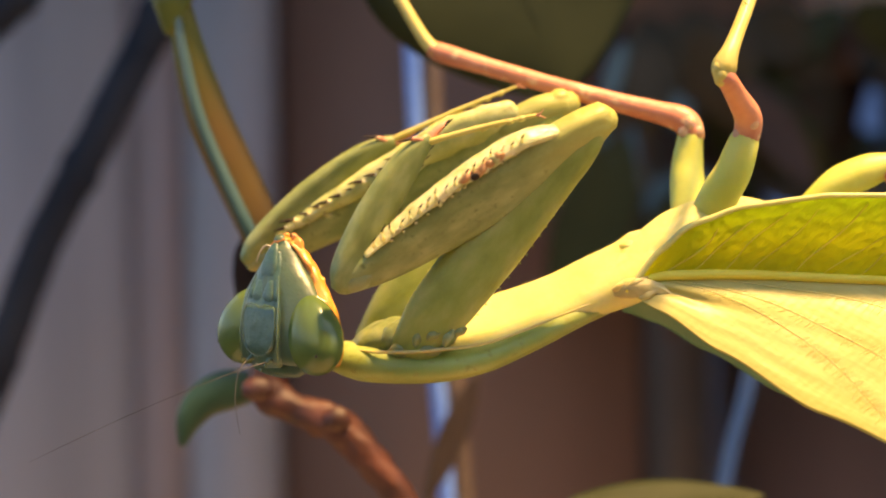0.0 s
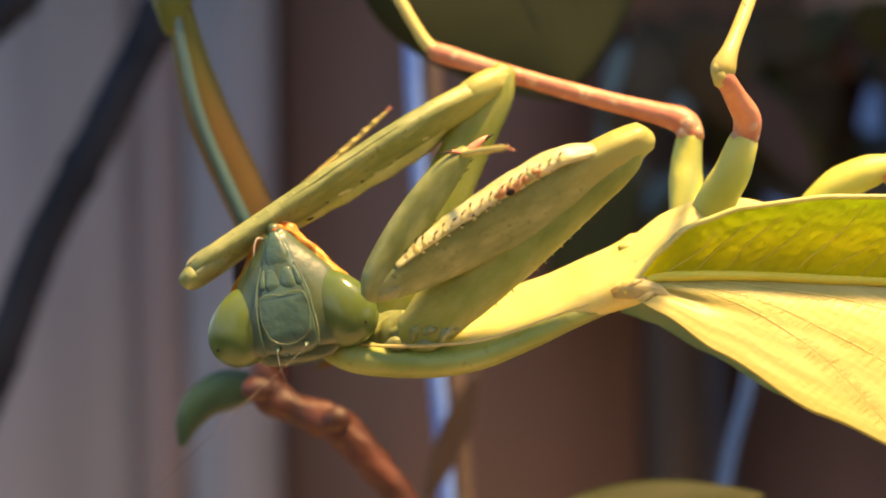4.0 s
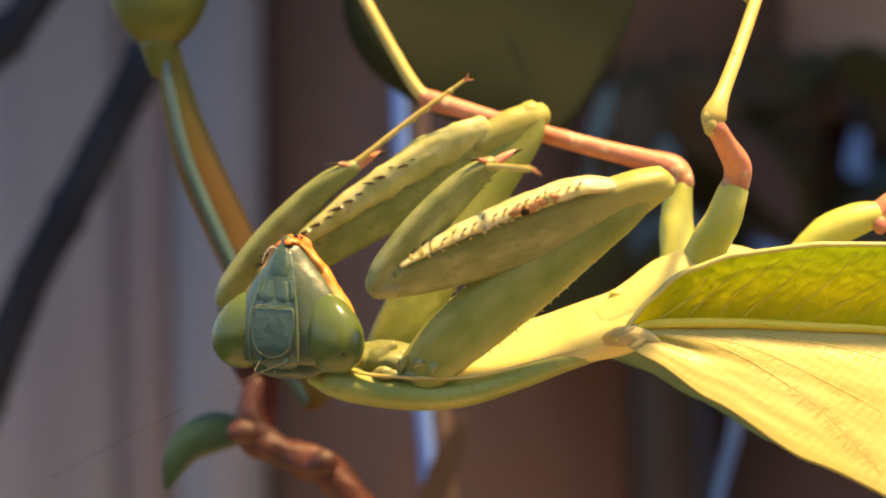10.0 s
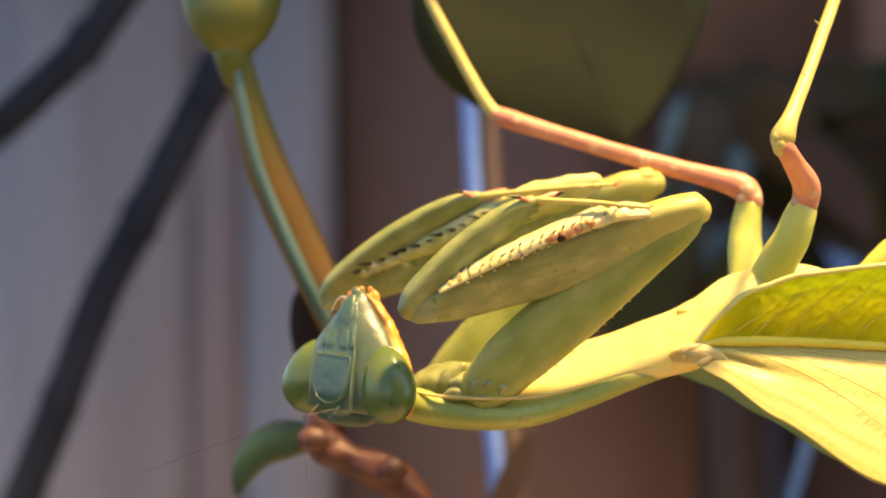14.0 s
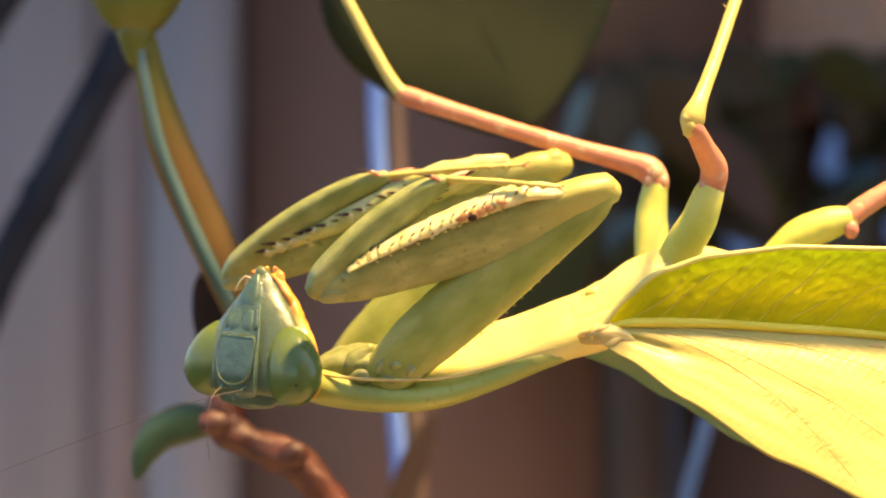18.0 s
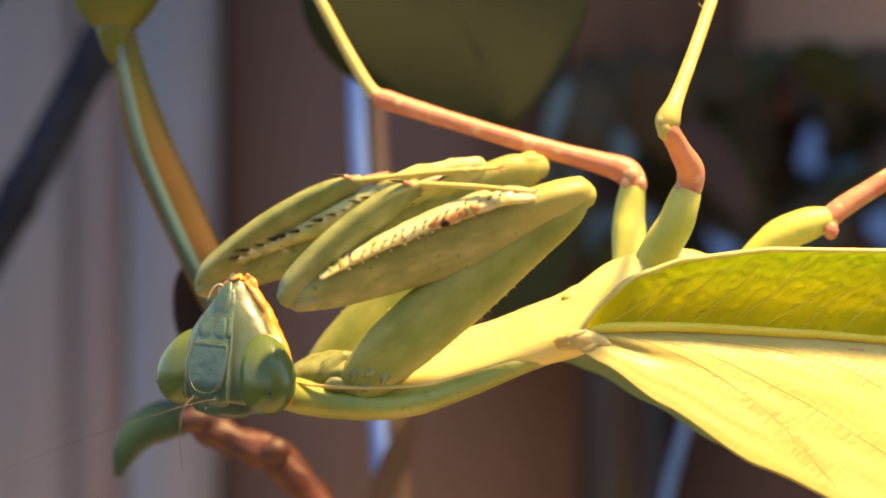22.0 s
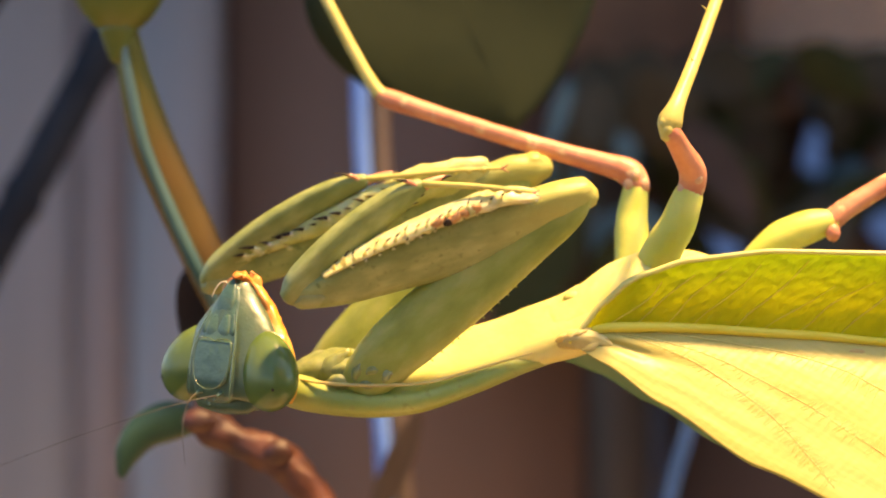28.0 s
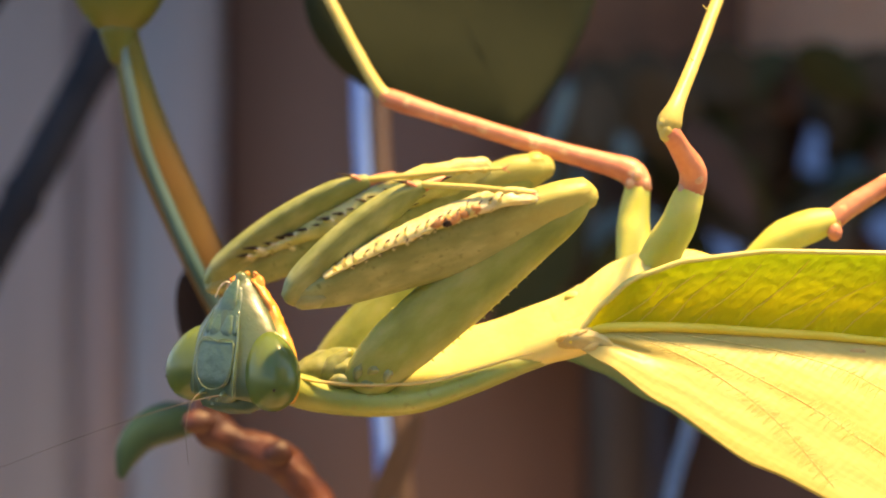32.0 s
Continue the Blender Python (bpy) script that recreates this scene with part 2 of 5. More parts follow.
# Floor colour kept pale so that it throws sunlight back up
BOUNCEFLOOR = shade("pale_bounce_floor", [(0.34, 0.27, 0.18), (0.44, 0.35, 0.24)], 0.9, 120, 0.8, 300)


# ---- shape helpers (millimetres in, metres out) ----
def catmull(pts, rads, sub):
    pts = [Vector(p) for p in pts]
    out_p, out_r = [], []
    for i in range(len(pts) - 1):
        p0, p1, p2, p3 = pts[max(i - 1, 0)], pts[i], pts[i + 1], pts[min(i + 2, len(pts) - 1)]
        for k in range(sub):
            u = k / sub
            out_p.append(0.5 * (2 * p1 + (p2 - p0) * u + (2 * p0 - 5 * p1 + 4 * p2 - p3) * u * u + (3 * p1 - p0 - 3 * p2 + p3) * u ** 3))
            r0, r1, r2, r3 = rads[max(i - 1, 0)], rads[i], rads[i + 1], rads[min(i + 2, len(rads) - 1)]
            out_r.append(tuple(max(0.5 * (2 * b + (c - a) * u + (2 * a - 5 * b + 4 * c - d) * u * u + (3 * b - a - 3 * c + d) * u ** 3), 0.35 * min(b, c)) for a, b, c, d in zip(r0, r1, r2, r3)))
    return out_p + [pts[-1]], out_r + [rads[-1]]


def tube(pts, rads, n=14, normal=(0, -1, 0), sub=6, power=1.0, rough=0.0, cap=True):
    """A rounded tube along pts; rads gives the half width across and the half depth along normal."""
    rads = [r if isinstance(r, tuple) else (r, r) for r in rads]
    ps, rs = catmull(pts, rads, sub)
    if cap:
        t0, t1 = (ps[0] - ps[1]).normalized(), (ps[-1] - ps[-2]).normalized()
        a0, a1 = min(rs[0]), min(rs[-1])
        ps = [ps[0] + t0 * a0 * 0.9, ps[0] + t0 * a0 * 0.6] + ps + [ps[-1] + t1 * a1 * 0.6, ps[-1] + t1 * a1 * 0.9]
        rs = [tuple(x * 0.35 for x in rs[0]), tuple(x * 0.8 for x in rs[0])] + rs + [tuple(x * 0.8 for x in rs[-1]), tuple(x * 0.35 for x in rs[-1])]
    verts, faces = [], []
    for i, (p, r) in enumerate(zip(ps, rs)):
        t = (ps[min(i + 1, len(ps) - 1)] - ps[max(i - 1, 0)]).normalized()
        nv = Vector(normal)
        nv = (nv - t * nv.dot(t))
        nv = nv.normalized() if nv.length > 1e-4 else t.orthogonal().normalized()
        b = t.cross(nv)
        for k in range(n):
            a = 2 * math.pi * k / n
            c, s = math.cos(a), math.sin(a)
            c, s = math.copysign(abs(c) ** power, c), math.copysign(abs(s) ** power, s)
            j = 1 + (rough * noise.noise((p.x * 0.8, p.y * 0.8 + k, p.z * 0.8)) if rough else 0)
            verts.append(p + b * (r[0] * c * j) + nv * (r[1] * s * j))
    m = len(ps)
    for i in range(m - 1):
        for k in range(n):
            faces.append((i * n + k, i * n + (k + 1) % n, (i + 1) * n + (k + 1) % n, (i + 1) * n + k))
    faces.append(tuple(range(n - 1, -1, -1)))
    faces.append(tuple((m - 1) * n + k for k in range(n)))
    return verts, faces


def ball(center, size, turn=None, nu=24, nv=16, bend=None):
    verts, faces = [], []
    turn = turn or Matrix.Identity(3)
    for i in range(nv + 1):
        th = math.pi * i / nv
        for k in range(nu):
            ph = 2 * math.pi * k / nu
            v = Vector((size[0] * math.sin(th) * math.cos(ph), size[1] * math.sin(th) * math.sin(ph), size[2] * math.cos(th)))
            if bend:
                v = bend(v)
            verts.append(Vector(center) + turn @ v)
    for i in range(nv):
        for k in range(nu):
            faces.append((i * nu + k, (i + 1) * nu + k, (i + 1) * nu + (k + 1) % nu, i * nu + (k + 1) % nu))
    return verts, faces


def sheet(fn, nu, nv, thick=0.12):
    """A curved sheet of some thickness: fn(u, v) gives the face, u and v from 0 to 1."""
    grid = [[Vector(fn(i / nu, j / nv)) for j in range(nv + 1)] for i in range(nu + 1)]
    verts, faces = [], []
    w = nv + 1
    for i in range(nu + 1):
        for j in range(nv + 1):
            verts.append(grid[i][j])
    base = len(verts)
    for i in range(nu + 1):
        for j in range(nv + 1):
            du = grid[min(i + 1, nu)][j] - grid[max(i - 1, 0)][j]
            dv = grid[i][min(j + 1, nv)] - grid[i][max(j - 1, 0)]
            nn = du.cross(dv)
            nn = nn.normalized() if nn.length > 1e-9 else Vector((0, 1, 0))
            verts.append(grid[i][j] + nn * thick)
    for i in range(nu):
        for j in range(nv):
            a, b, c, d = i * w + j, (i + 1) * w + j, (i + 1) * w + j + 1, i * w + j + 1
            faces.append((a, d, c, b))
            faces.append((base + a, base + b, base + c, base + d))
    for i in range(nu):
        for j in (0, nv):
            a, b = i * w + j, (i + 1) * w + j
            faces.append((a, b, base + b, base + a) if j == 0 else (b, a, base + a, base + b))
    for j in range(nv):
        for i in (0, nu):
            a, b = i * w + j, i * w + j + 1
            faces.append((b, a, base + a, base + b) if i == 0 else (a, b, base + b, base + a))
    return verts, faces


def joined(*shapes):
    verts, faces = [], []
    for v, f in shapes:
        o = len(verts)
        verts += list(v)
        faces += [tuple(i + o for i in q) for q in f]
    return verts, faces


def mesh_of(name, shape, material, smooth=True):
    me = bpy.data.meshes.new(name)
    me.from_pydata([tuple(c * MM for c in v) for v in shape[0]], [], shape[1])
    me.materials.append(material)
    if smooth:
        me.polygons.foreach_set("use_smooth", [True] * len(me.polygons))
    me.update()
    return me


def part(name, shape, material, parent=None, label="", smooth=True):
    ob = new(name, shape if isinstance(shape, bpy.types.Mesh) else mesh_of(name, shape, material, smooth))
    if parent:
        ob.parent = parent
    if label:
        tagged(ob, label)
    return ob


def mm(p):
    return Vector(p) * MM


def box(x0, x1, y0, y1, z0, z1, bevel=0.4):
    bm = bmesh.new()
    bmesh.ops.create_cube(bm, size=1)
    for v in bm.verts:
        v.co = Vector(((x0 + x1) / 2 + v.co.x * (x1 - x0), (y0 + y1) / 2 + v.co.y * (y1 - y0), (z0 + z1) / 2 + v.co.z * (z1 - z0)))
    bmesh.ops.bevel(bm, geom=bm.edges[:], offset=bevel, segments=2, affect="EDGES")
    shape = [v.co.copy() for v in bm.verts], [tuple(v.index for v in f.verts) for f in bm.faces]
    bm.free()
    return shape


# ---- the enclosure ----
def board(name, x0, x1, y, material, label):
    ob = part(name, box(x0, x1, y, y + 8, 0, 420, 1.2), material)
    return tagged(ob, label, "board", "back boards", "structure")


GREYBROWN = shade("grey_brown_board", [(0.195, 0.165, 0.172), (0.25, 0.21, 0.215)], 0.6, 22, 0.3, 200, stretch=(1.5, 1, 0.2))
PANEL = shade("panel_tan", [(0.24, 0.16, 0.12), (0.30, 0.20, 0.15)], 0.6, 40, 0.2, 200)
board("board_1", -146.0, -75.7, 200, GREYWOOD, "grey weathered board of the back wall")
board("board_2", -75.9, -63.9, 202, GREYBROWN, "narrow brownish board between grey ones")
board("board_3", -63.1, -45.3, 200, GREYWOOD, "grey weathered board of the back wall")
board("board_4", -45.7, 29.7, 206, BROWNWOOD, "broad dark brown board of the back wall")
board("board_5", 29.9, 43.2, 203, BLACKWOOD, "nearly black board at the corner of the back wall")
# Unseen slab overhead, added to shade the back boards and bush
ceiling = tagged(part("ceiling", box(-260, 260, 40, 330, 420, 430), BLACKWOOD), "unseen roof panel added to keep the sun off the boards", "ceiling", kind="structure")
# Glowing blue panel, added in place of daylight beyond the bush
backdrop_mat = bpy.data.materials.new("daylight_glow")
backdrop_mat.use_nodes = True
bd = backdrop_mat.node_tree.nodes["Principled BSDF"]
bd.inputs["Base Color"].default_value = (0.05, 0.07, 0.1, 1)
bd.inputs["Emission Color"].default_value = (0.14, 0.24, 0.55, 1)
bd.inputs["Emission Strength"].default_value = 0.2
backdrop = tagged(part("backdrop", box(20, 250, 325, 328, 0, 418), backdrop_mat), "glowing blue panel standing in for daylight behind the foliage", "backdrop", kind="structure")
board_6 = tagged(part("board_6", box(34.1, 150.1, 225, 230, 285, 420), PANEL), "brown panel behind the wire screen", "board", "back boards", "structure")
board_8 = tagged(part("board_8", box(26, 60, 196, 199, 266, 420), BROWNWOOD), "short dark brown board hanging at the corner", "board", "back boards", "structure")
board_7 = tagged(part("board_7", box(47.5, 151.6, 228, 233, 0, 236), BROWNWOOD), "low dark brown board behind the wings", "board", "back boards", "structure")

# Unseen floor, added as a reflector for warm fill from below
floor = tagged(part("floor", box(-260, 260, -330, 330, -12, -1), BOUNCEFLOOR), "unseen pale floor added to bounce warm light upwards", "floor", kind="structure")
# Unseen wall, added to cut skylight from the front; the left stays open
wall_south = tagged(part("wall_south", box(-70, 262, -262, -250, 0, 420), PANEL), "unseen brown wall added behind the camera to block the sky", "wall", kind="structure")
# Unseen side wall, added; it stops sun and sky from the right
wall_east = tagged(part("wall_east", box(252, 262, 40, 330, 0, 420), BLACKWOOD), "unseen dark side wall added to block light from the right", "wall", kind="structure")


def wire_screen():
    """Woven wire screen: fine wires both ways in one plane, in a dark frame."""
    ob = tagged(new("mesh_screen"), "brown woven wire mesh screen above the dark frame", "screen", kind="structure")
    y = 215
    shapes = []
    x0, x1, z0, z1 = 34.8, 133.4, 291.7, 342.2
    pitch = 1.25
    for i in range(int((x1 - x0) / pitch) + 1):
        x = x0 + i * pitch
        shapes.append(box(x - 0.30, x + 0.30, y - 0.3, y + 0.3, z0, z1, 0.1))
    for i in range(int((z1 - z0) / pitch) + 1):
        z = z0 + i * pitch
        shapes.append(box(x0, x1, y - 0.55, y - 0.05, z - 0.30, z + 0.30, 0.1))
    part("wire_mesh", joined(*shapes), WIRE, ob)
    part("frame_bar", box(x0 - 6, x1 + 10, y - 3, y + 3, z0 - 14, z0, 0.8), BLACKWOOD, ob)
    return ob


wire_screen()


# ---- plants ----
def leaf_shape(base, tip, width, face=(0, -1, 0), curl=0.0, droop=0.0, n=18, thick=0.15, fold=0.12, peak=0.45, rib=1.0):
    """A pointed leaf from base to tip with a folded middle and curled ends."""
    base, tip, face = Vector(base), Vector(tip), Vector(face)
    along = tip - base
    length = along.length
    along.normalize()
    face = (face - along * face.dot(along)).normalized()
    side = along.cross(face)

    def f(u, v):
        s = 2 * v - 1
        x = u ** (math.log(0.5) / math.log(peak))
        w = width * max(math.sin(math.pi * x), 0.0) ** 0.8
        p = base + along * (length * u) + side * (s * w) + face * (abs(s) * w * fold - curl * w * s * s - droop * length * u * u)
        return p + face * (0.012 * width * math.sin(9 * u + 3 * s))
    return sheet(f, n, 10, thick)


def leaf(name, base, tip, width, material, label, group="", **kw):
    ob = tagged(new(name), label, "leaf", group)
    ob.location = mm(base)
    zero = Vector(base)
    part("blade", leaf_shape((0, 0, 0), Vector(tip) - zero, width, **kw), material, ob)
    d = Vector(tip) - zero
    face = Vector(kw.get("face", (0, -1, 0)))
    off = face.normalized() * 0.1
    part("midrib", tube([off, d * 0.5 + off - face.normalized() * kw.get("droop", 0) * d.length * 0.25, d * 0.96 + off - face.normalized() * kw.get("droop", 0) * d.length * 0.9], [width * 0.01 * kw.get("rib", 1), width * 0.009 * kw.get("rib", 1), width * 0.005], 8), material, ob)
    return ob


def stalk(name, pts, rads, material, label, category="stem", **kw):
    ob = tagged(new(name), label, category)
    o = Vector(pts[0])
    ob.location = mm(o)
    part("shaft", tube([Vector(p) - o for p in pts], rads, **kw), material, ob)
    return ob, o


fruit = tagged(new("leaf_bud"), "olive green swollen leaf base on the stem", "bud")
fruit.location = mm((-23.86, 15.00, 269.58))
part("bulb", ball((0, 0, 0), (3.66, 2.49, 3.95), nu=28, nv=20, bend=lambda v: Vector((v.x * (1 + 0.06 * v.z), v.y, v.z))), LEAF2, fruit)
part("collar", tube([(0, 0, -3.53), (0.1, 0, -5.20)], [1.41, 0.91], 14), LEAF2, fruit)
stem, so = stalk("plant_stem", [(-23.38, 15.00, 266.25), (-22.55, 15.00, 262.10), (-21.22, 15.00, 257.52), (-19.22, 15.00, 252.95), (-17.14, 15.00, 248.38), (-15.29, 16.00, 244.17), (-12.90, 17.00, 239.45)],
    [(0.85, 0.6), (1.25, 0.7), (1.62, 0.8), (1.68, 0.8), (1.55, 0.8), (1.42, 0.8), (1.25, 0.7)], STEM, "brown-green stem with a green edge tinted by sky sheen")
part("edge", tube([Vector(p) - so for p in ((-23.49, 14.40, 265.75), (-22.83, 14.40, 262.03), (-21.76, 14.40, 257.48), (-19.85, 14.40, 252.73), (-17.66, 14.40, 247.97), (-15.87, 15.40, 244.20), (-13.67, 16.40, 239.51))], [0.26, 0.38, 0.48, 0.52, 0.56, 0.58, 0.5], 12), STEMEDGE, stem, "green edge with blue sky sheen in its colour")
leaf("dead_leaf", (-19.30, 17.00, 248.60), (-15.90, 16.00, 237.60), 1.75, DEADLEAF, "dark withered leaf turning red where it meets the twig", face=(0.3, -1, 0.25), peak=0.42)
twig, to = stalk("twig", [(-17.1, 15.4, 240.8), (-17.5, 15.00, 238.9), (-17.05, 15.00, 237.0), (-15.13, 15.00, 235.82), (-12.22, 15.00, 234.66), (-9.73, 15.00, 232.17), (-7.23, 15.00, 228.84), (-5.15, 15.00, 224.68)],
    [0.75, 1.0, 1.3, 1.12, 1.41, 1.25, 1.08, 1.08], TWIG, "reddish brown knotted twig", "twig", rough=0.24, n=20, sub=10)
part("bud_scale", ball(Vector((-17.79, 14.00, 237.48)) - to, (1.24, 0.82, 0.91), nu=14, nv=10), TWIG, twig)
part("bud_scale", ball(Vector((-12.02, 14.00, 235.22)) - to, (1.15, 0.91, 0.99), nu=14, nv=10), TWIG, twig)
curl, co = stalk("curled_leaf", [(-18.21, 16.00, 237.37), (-20.31, 16.00, 237.24), (-22.20, 16.00, 236.40), (-23.33, 16.00, 234.94), (-23.88, 16.00, 233.17)],
    [(1.01, 0.3), (1.51, 0.5), (1.34, 0.5), (1.01, 0.4), (0.34, 0.2)], LEAF3, "small curled green leaf at the twig", "leaf", n=24, sub=10)
for name, pts, r in (("dark_branch", [(-33.39, 75.00, 284.50), (-39.24, 75.00, 272.80), (-43.79, 75.00, 264.36), (-48.34, 75.00, 255.91), (-52.88, 75.00, 247.47), (-58.08, 75.00, 234.47), (-63.93, 75.00, 220.18)], 2.34),
                     ("dark_branch", [(-49.64, 75.00, 283.85), (-54.83, 75.00, 276.70), (-63.28, 75.00, 268.91), (-72.37, 75.00, 261.76)], 2.21)):
    ob, o = stalk(name, pts, [r] * len(pts), STICK, "dark bare branch crossing before the boards", "branch", rough=0.1)
    for q in pts[1:-1:2]:
        part("knot", ball(Vector(q) - o, (r * 1.06, r * 1.05, r * 1.4), nu=14, nv=10), STICK, ob)
pale, po = stalk("pale_stalk", [(-6.96, 50.00, 280.98), (-6.63, 50.00, 268.83), (-6.18, 50.00, 257.79), (-5.19, 50.00, 241.22), (-4.31, 50.00, 230.18), (-3.75, 50.00, 220.24)], [1.10] * 6, PALE, "thin brown stalk with skylight painted on one side", "stalk", n=18)
# Skylight on the stalk's left side, painted as a strip of its own
part("painted_skylight", tube([Vector(p) - po for p in ((-8.44, 49.00, 280.76), (-8.22, 49.00, 268.70), (-7.79, 49.00, 257.73), (-6.69, 49.00, 241.28), (-5.81, 49.00, 230.32), (-5.15, 49.00, 220.45))], [0.82] * 6, 14), SKYBLUE, pale, "blue-white strip painted as the skylit side")
stalk("blue_stalk", [(26.64, 55.00, 243.20), (25.04, 55.00, 232.91), (23.21, 55.00, 226.05), (21.50, 55.00, 217.47)], [0.74] * 4, BLUESTALK, "thin stalk with blue skylight put into its colour", "stalk", n=18)
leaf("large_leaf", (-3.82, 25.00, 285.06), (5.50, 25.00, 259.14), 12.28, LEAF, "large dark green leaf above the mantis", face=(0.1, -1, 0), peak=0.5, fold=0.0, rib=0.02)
leaf("hanging_leaf", (-2.03, 42.00, 235.46), (-7.24, 42.00, 222.96), 1.35, DARKBARK, "narrow brown withered leaf behind the mantis", face=(0.3, -1, 0.1))
leaf("low_leaf", (4.18, 20.00, 227.41), (20.28, 20.00, 228.28), 2.18, LEAF, "dark green leaf below the wings", face=(0, -0.6, 1))
leaf("back_leaf", (16.89, 100.00, 260.54), (7.17, 100.00, 235.13), 5.38, LEAF, "dark leaf behind the mantis", face=(0.3, -1, 0.1))
support, s0 = stalk("perch_branch", [(-19.93, 14.00, 274.75), (-3.38, 11.50, 273.16), (14.36, 9.00, 272.09), (27.95, 8.50, 271.82), (44.22, 10.00, 271.04)], [1.6, 1.7, 1.8, 1.7, 1.5], BARK, "brown branch that the mantis hangs from", "branch", rough=0.1)
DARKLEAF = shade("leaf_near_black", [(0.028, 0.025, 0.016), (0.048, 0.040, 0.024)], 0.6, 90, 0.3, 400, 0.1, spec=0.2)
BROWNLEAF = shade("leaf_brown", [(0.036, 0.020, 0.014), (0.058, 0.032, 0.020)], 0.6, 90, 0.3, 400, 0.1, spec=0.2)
# Sky sheen is put into this leaf's blue-green colour
BLUELEAF = shade("leaf_sky_sheen", [(0.045, 0.095, 0.125), (0.075, 0.14, 0.18)], 0.25, 120, 0.3, 500, 0.15)
rng = random.Random(7)
GAPS = ((0.252, 0.068, 0.9), (0.188, 0.003, 0.65), (0.302, 0.088, 0.3), (0.205, 0.086, 0.2), (0.303, 0.01, 0.55), (0.12, 0.075, 0.15))
for i in range(620):
    x, y, d = rng.uniform(1030, 1750), rng.uniform(80, 1000), rng.uniform(105, 190)
    if x < 1190 and y > 430:
        continue
    if x > 1180 and y > 520:
        continue
    s = (91.6 + d) / 2564.4
    b = Vector(((x - 784) * s, d, 250 + (441 - y) * s))
    a = rng.uniform(-2.6, -0.5)
    ln = rng.uniform(9, 20)
    e = b + Vector((math.cos(a) * ln, rng.uniform(-4, 4), math.sin(a) * ln))
    wd = rng.uniform(3.0, 6.5)
    turn = (rng.uniform(-0.6, 0.6), -1, rng.uniform(-0.5, 0.6))
    # gaps in the bush through which the glowing backdrop shows
    clear = True
    for gx, gz, size in GAPS:
        mid = Vector((gx * (91.6 + d), d, 250 + gz * (91.6 + d)))
        u = min(max((mid - b).dot(e - b) / (e - b).length_squared, 0), 1)
        clear = clear and (b.lerp(e, u) - mid).length > wd * 0.62 + 2.6 * size
    kind = rng.random()
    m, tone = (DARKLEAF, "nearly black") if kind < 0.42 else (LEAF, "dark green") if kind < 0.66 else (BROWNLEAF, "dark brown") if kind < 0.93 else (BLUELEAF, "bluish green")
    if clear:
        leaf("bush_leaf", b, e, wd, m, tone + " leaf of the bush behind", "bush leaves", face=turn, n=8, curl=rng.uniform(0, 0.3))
# Leaves added where blue daylight glimmers; their colour stands in for it
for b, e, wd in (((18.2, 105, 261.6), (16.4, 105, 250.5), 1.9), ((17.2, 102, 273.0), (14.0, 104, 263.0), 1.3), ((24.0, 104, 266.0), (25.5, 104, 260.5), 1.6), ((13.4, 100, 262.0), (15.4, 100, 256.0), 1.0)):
    leaf("sky_glint_leaf", b, e, wd, BLUELEAF, "small added leaf, its blue standing in for a glimpse of daylight", face=(-0.3, -1, 0.3), n=10)


# ---- the mantis ----
mantis = tagged(new("praying_mantis"), "green praying mantis with reddish legs hanging upside down", "insect")
mantis.location = mm((7.72, 0.00, 244.32))


def bone(name, shape, material, label=""):
    return part(name, shape, material, mantis, label)


# prothorax: bright underside and the green shield under it
prothorax = bone("prothorax", tube([(-12.9, 0.60, -2.5), (-11.8, 0.50, -2.25), (-10.2, 0.40, -1.95), (-7.14, 0.40, -1.35), (-4.29, 0.30, -0.60), (-1.79, 0.20, 0.2), (0.37, 0.20, 0.9), (1.83, 0.40, 1.70)],
    [(0.5, 1.2), (0.8, 1.9), (0.95, 2.3), (0.95, 2.3), (1.05, 2.3), (1.4, 2.3), (1.65, 2.3), (1.75, 2.2)], 28, normal=(0, -0.8, -0.6), power=0.85), LIME, "lime green underside of the prothorax")
shield = bone("pronotum_shield", tube([(-18.2, 0.40, -3.05), (-16.3, 0.20, -3.5), (-12.50, 0.00, -3.96), (-9.29, 0.00, -3.75), (-6.07, 0.00, -2.75), (-2.84, 0.40, -1.46), (0.08, 1.00, -0.50)],
    [(1.0, 1.7), (1.25, 2.6), (1.1, 3.1), (0.98, 3.0), (0.85, 2.5), (0.8, 2.2), (0.7, 2.0)], 20, power=0.8), GREEN, "green pronotum shield with a pale rim")
part("rim", tube([(-17.0, -1.40, -2.55), (-15.6, -2.50, -2.70), (-13.5, -3.05, -2.80), (-11.30, -3.20, -2.78), (-8.89, -3.00, -2.62), (-6.46, -2.60, -2.05), (-4.2, -2.30, -1.35), (-2.2, -2.2, -0.75)], [0.08, 0.1, 0.11, 0.11, 0.1, 0.09, 0.07, 0.04], 8, sub=10), RIMTAN, shield, "pale tan rim")
thorax = bone("thorax", tube([(-0.51, 0.30, 0.41), (1.84, 0.50, 1.76), (4.04, 0.90, 3.26), (6.68, 1.60, 4.04), (9.40, 2.60, 3.33), (12.55, 3.60, 1.63)],
    [(1.6, 2.0), (1.85, 2.2), (1.85, 2.3), (1.7, 2.4), (1.9, 2.5), (2.2, 2.6)], 24, rough=0.05), LIME)
for q in ((0.55, -0.20, 2.65),):
    part("nub", ball(q, (0.7, 0.6, 0.4), nu=14, nv=10), LIME, thorax)
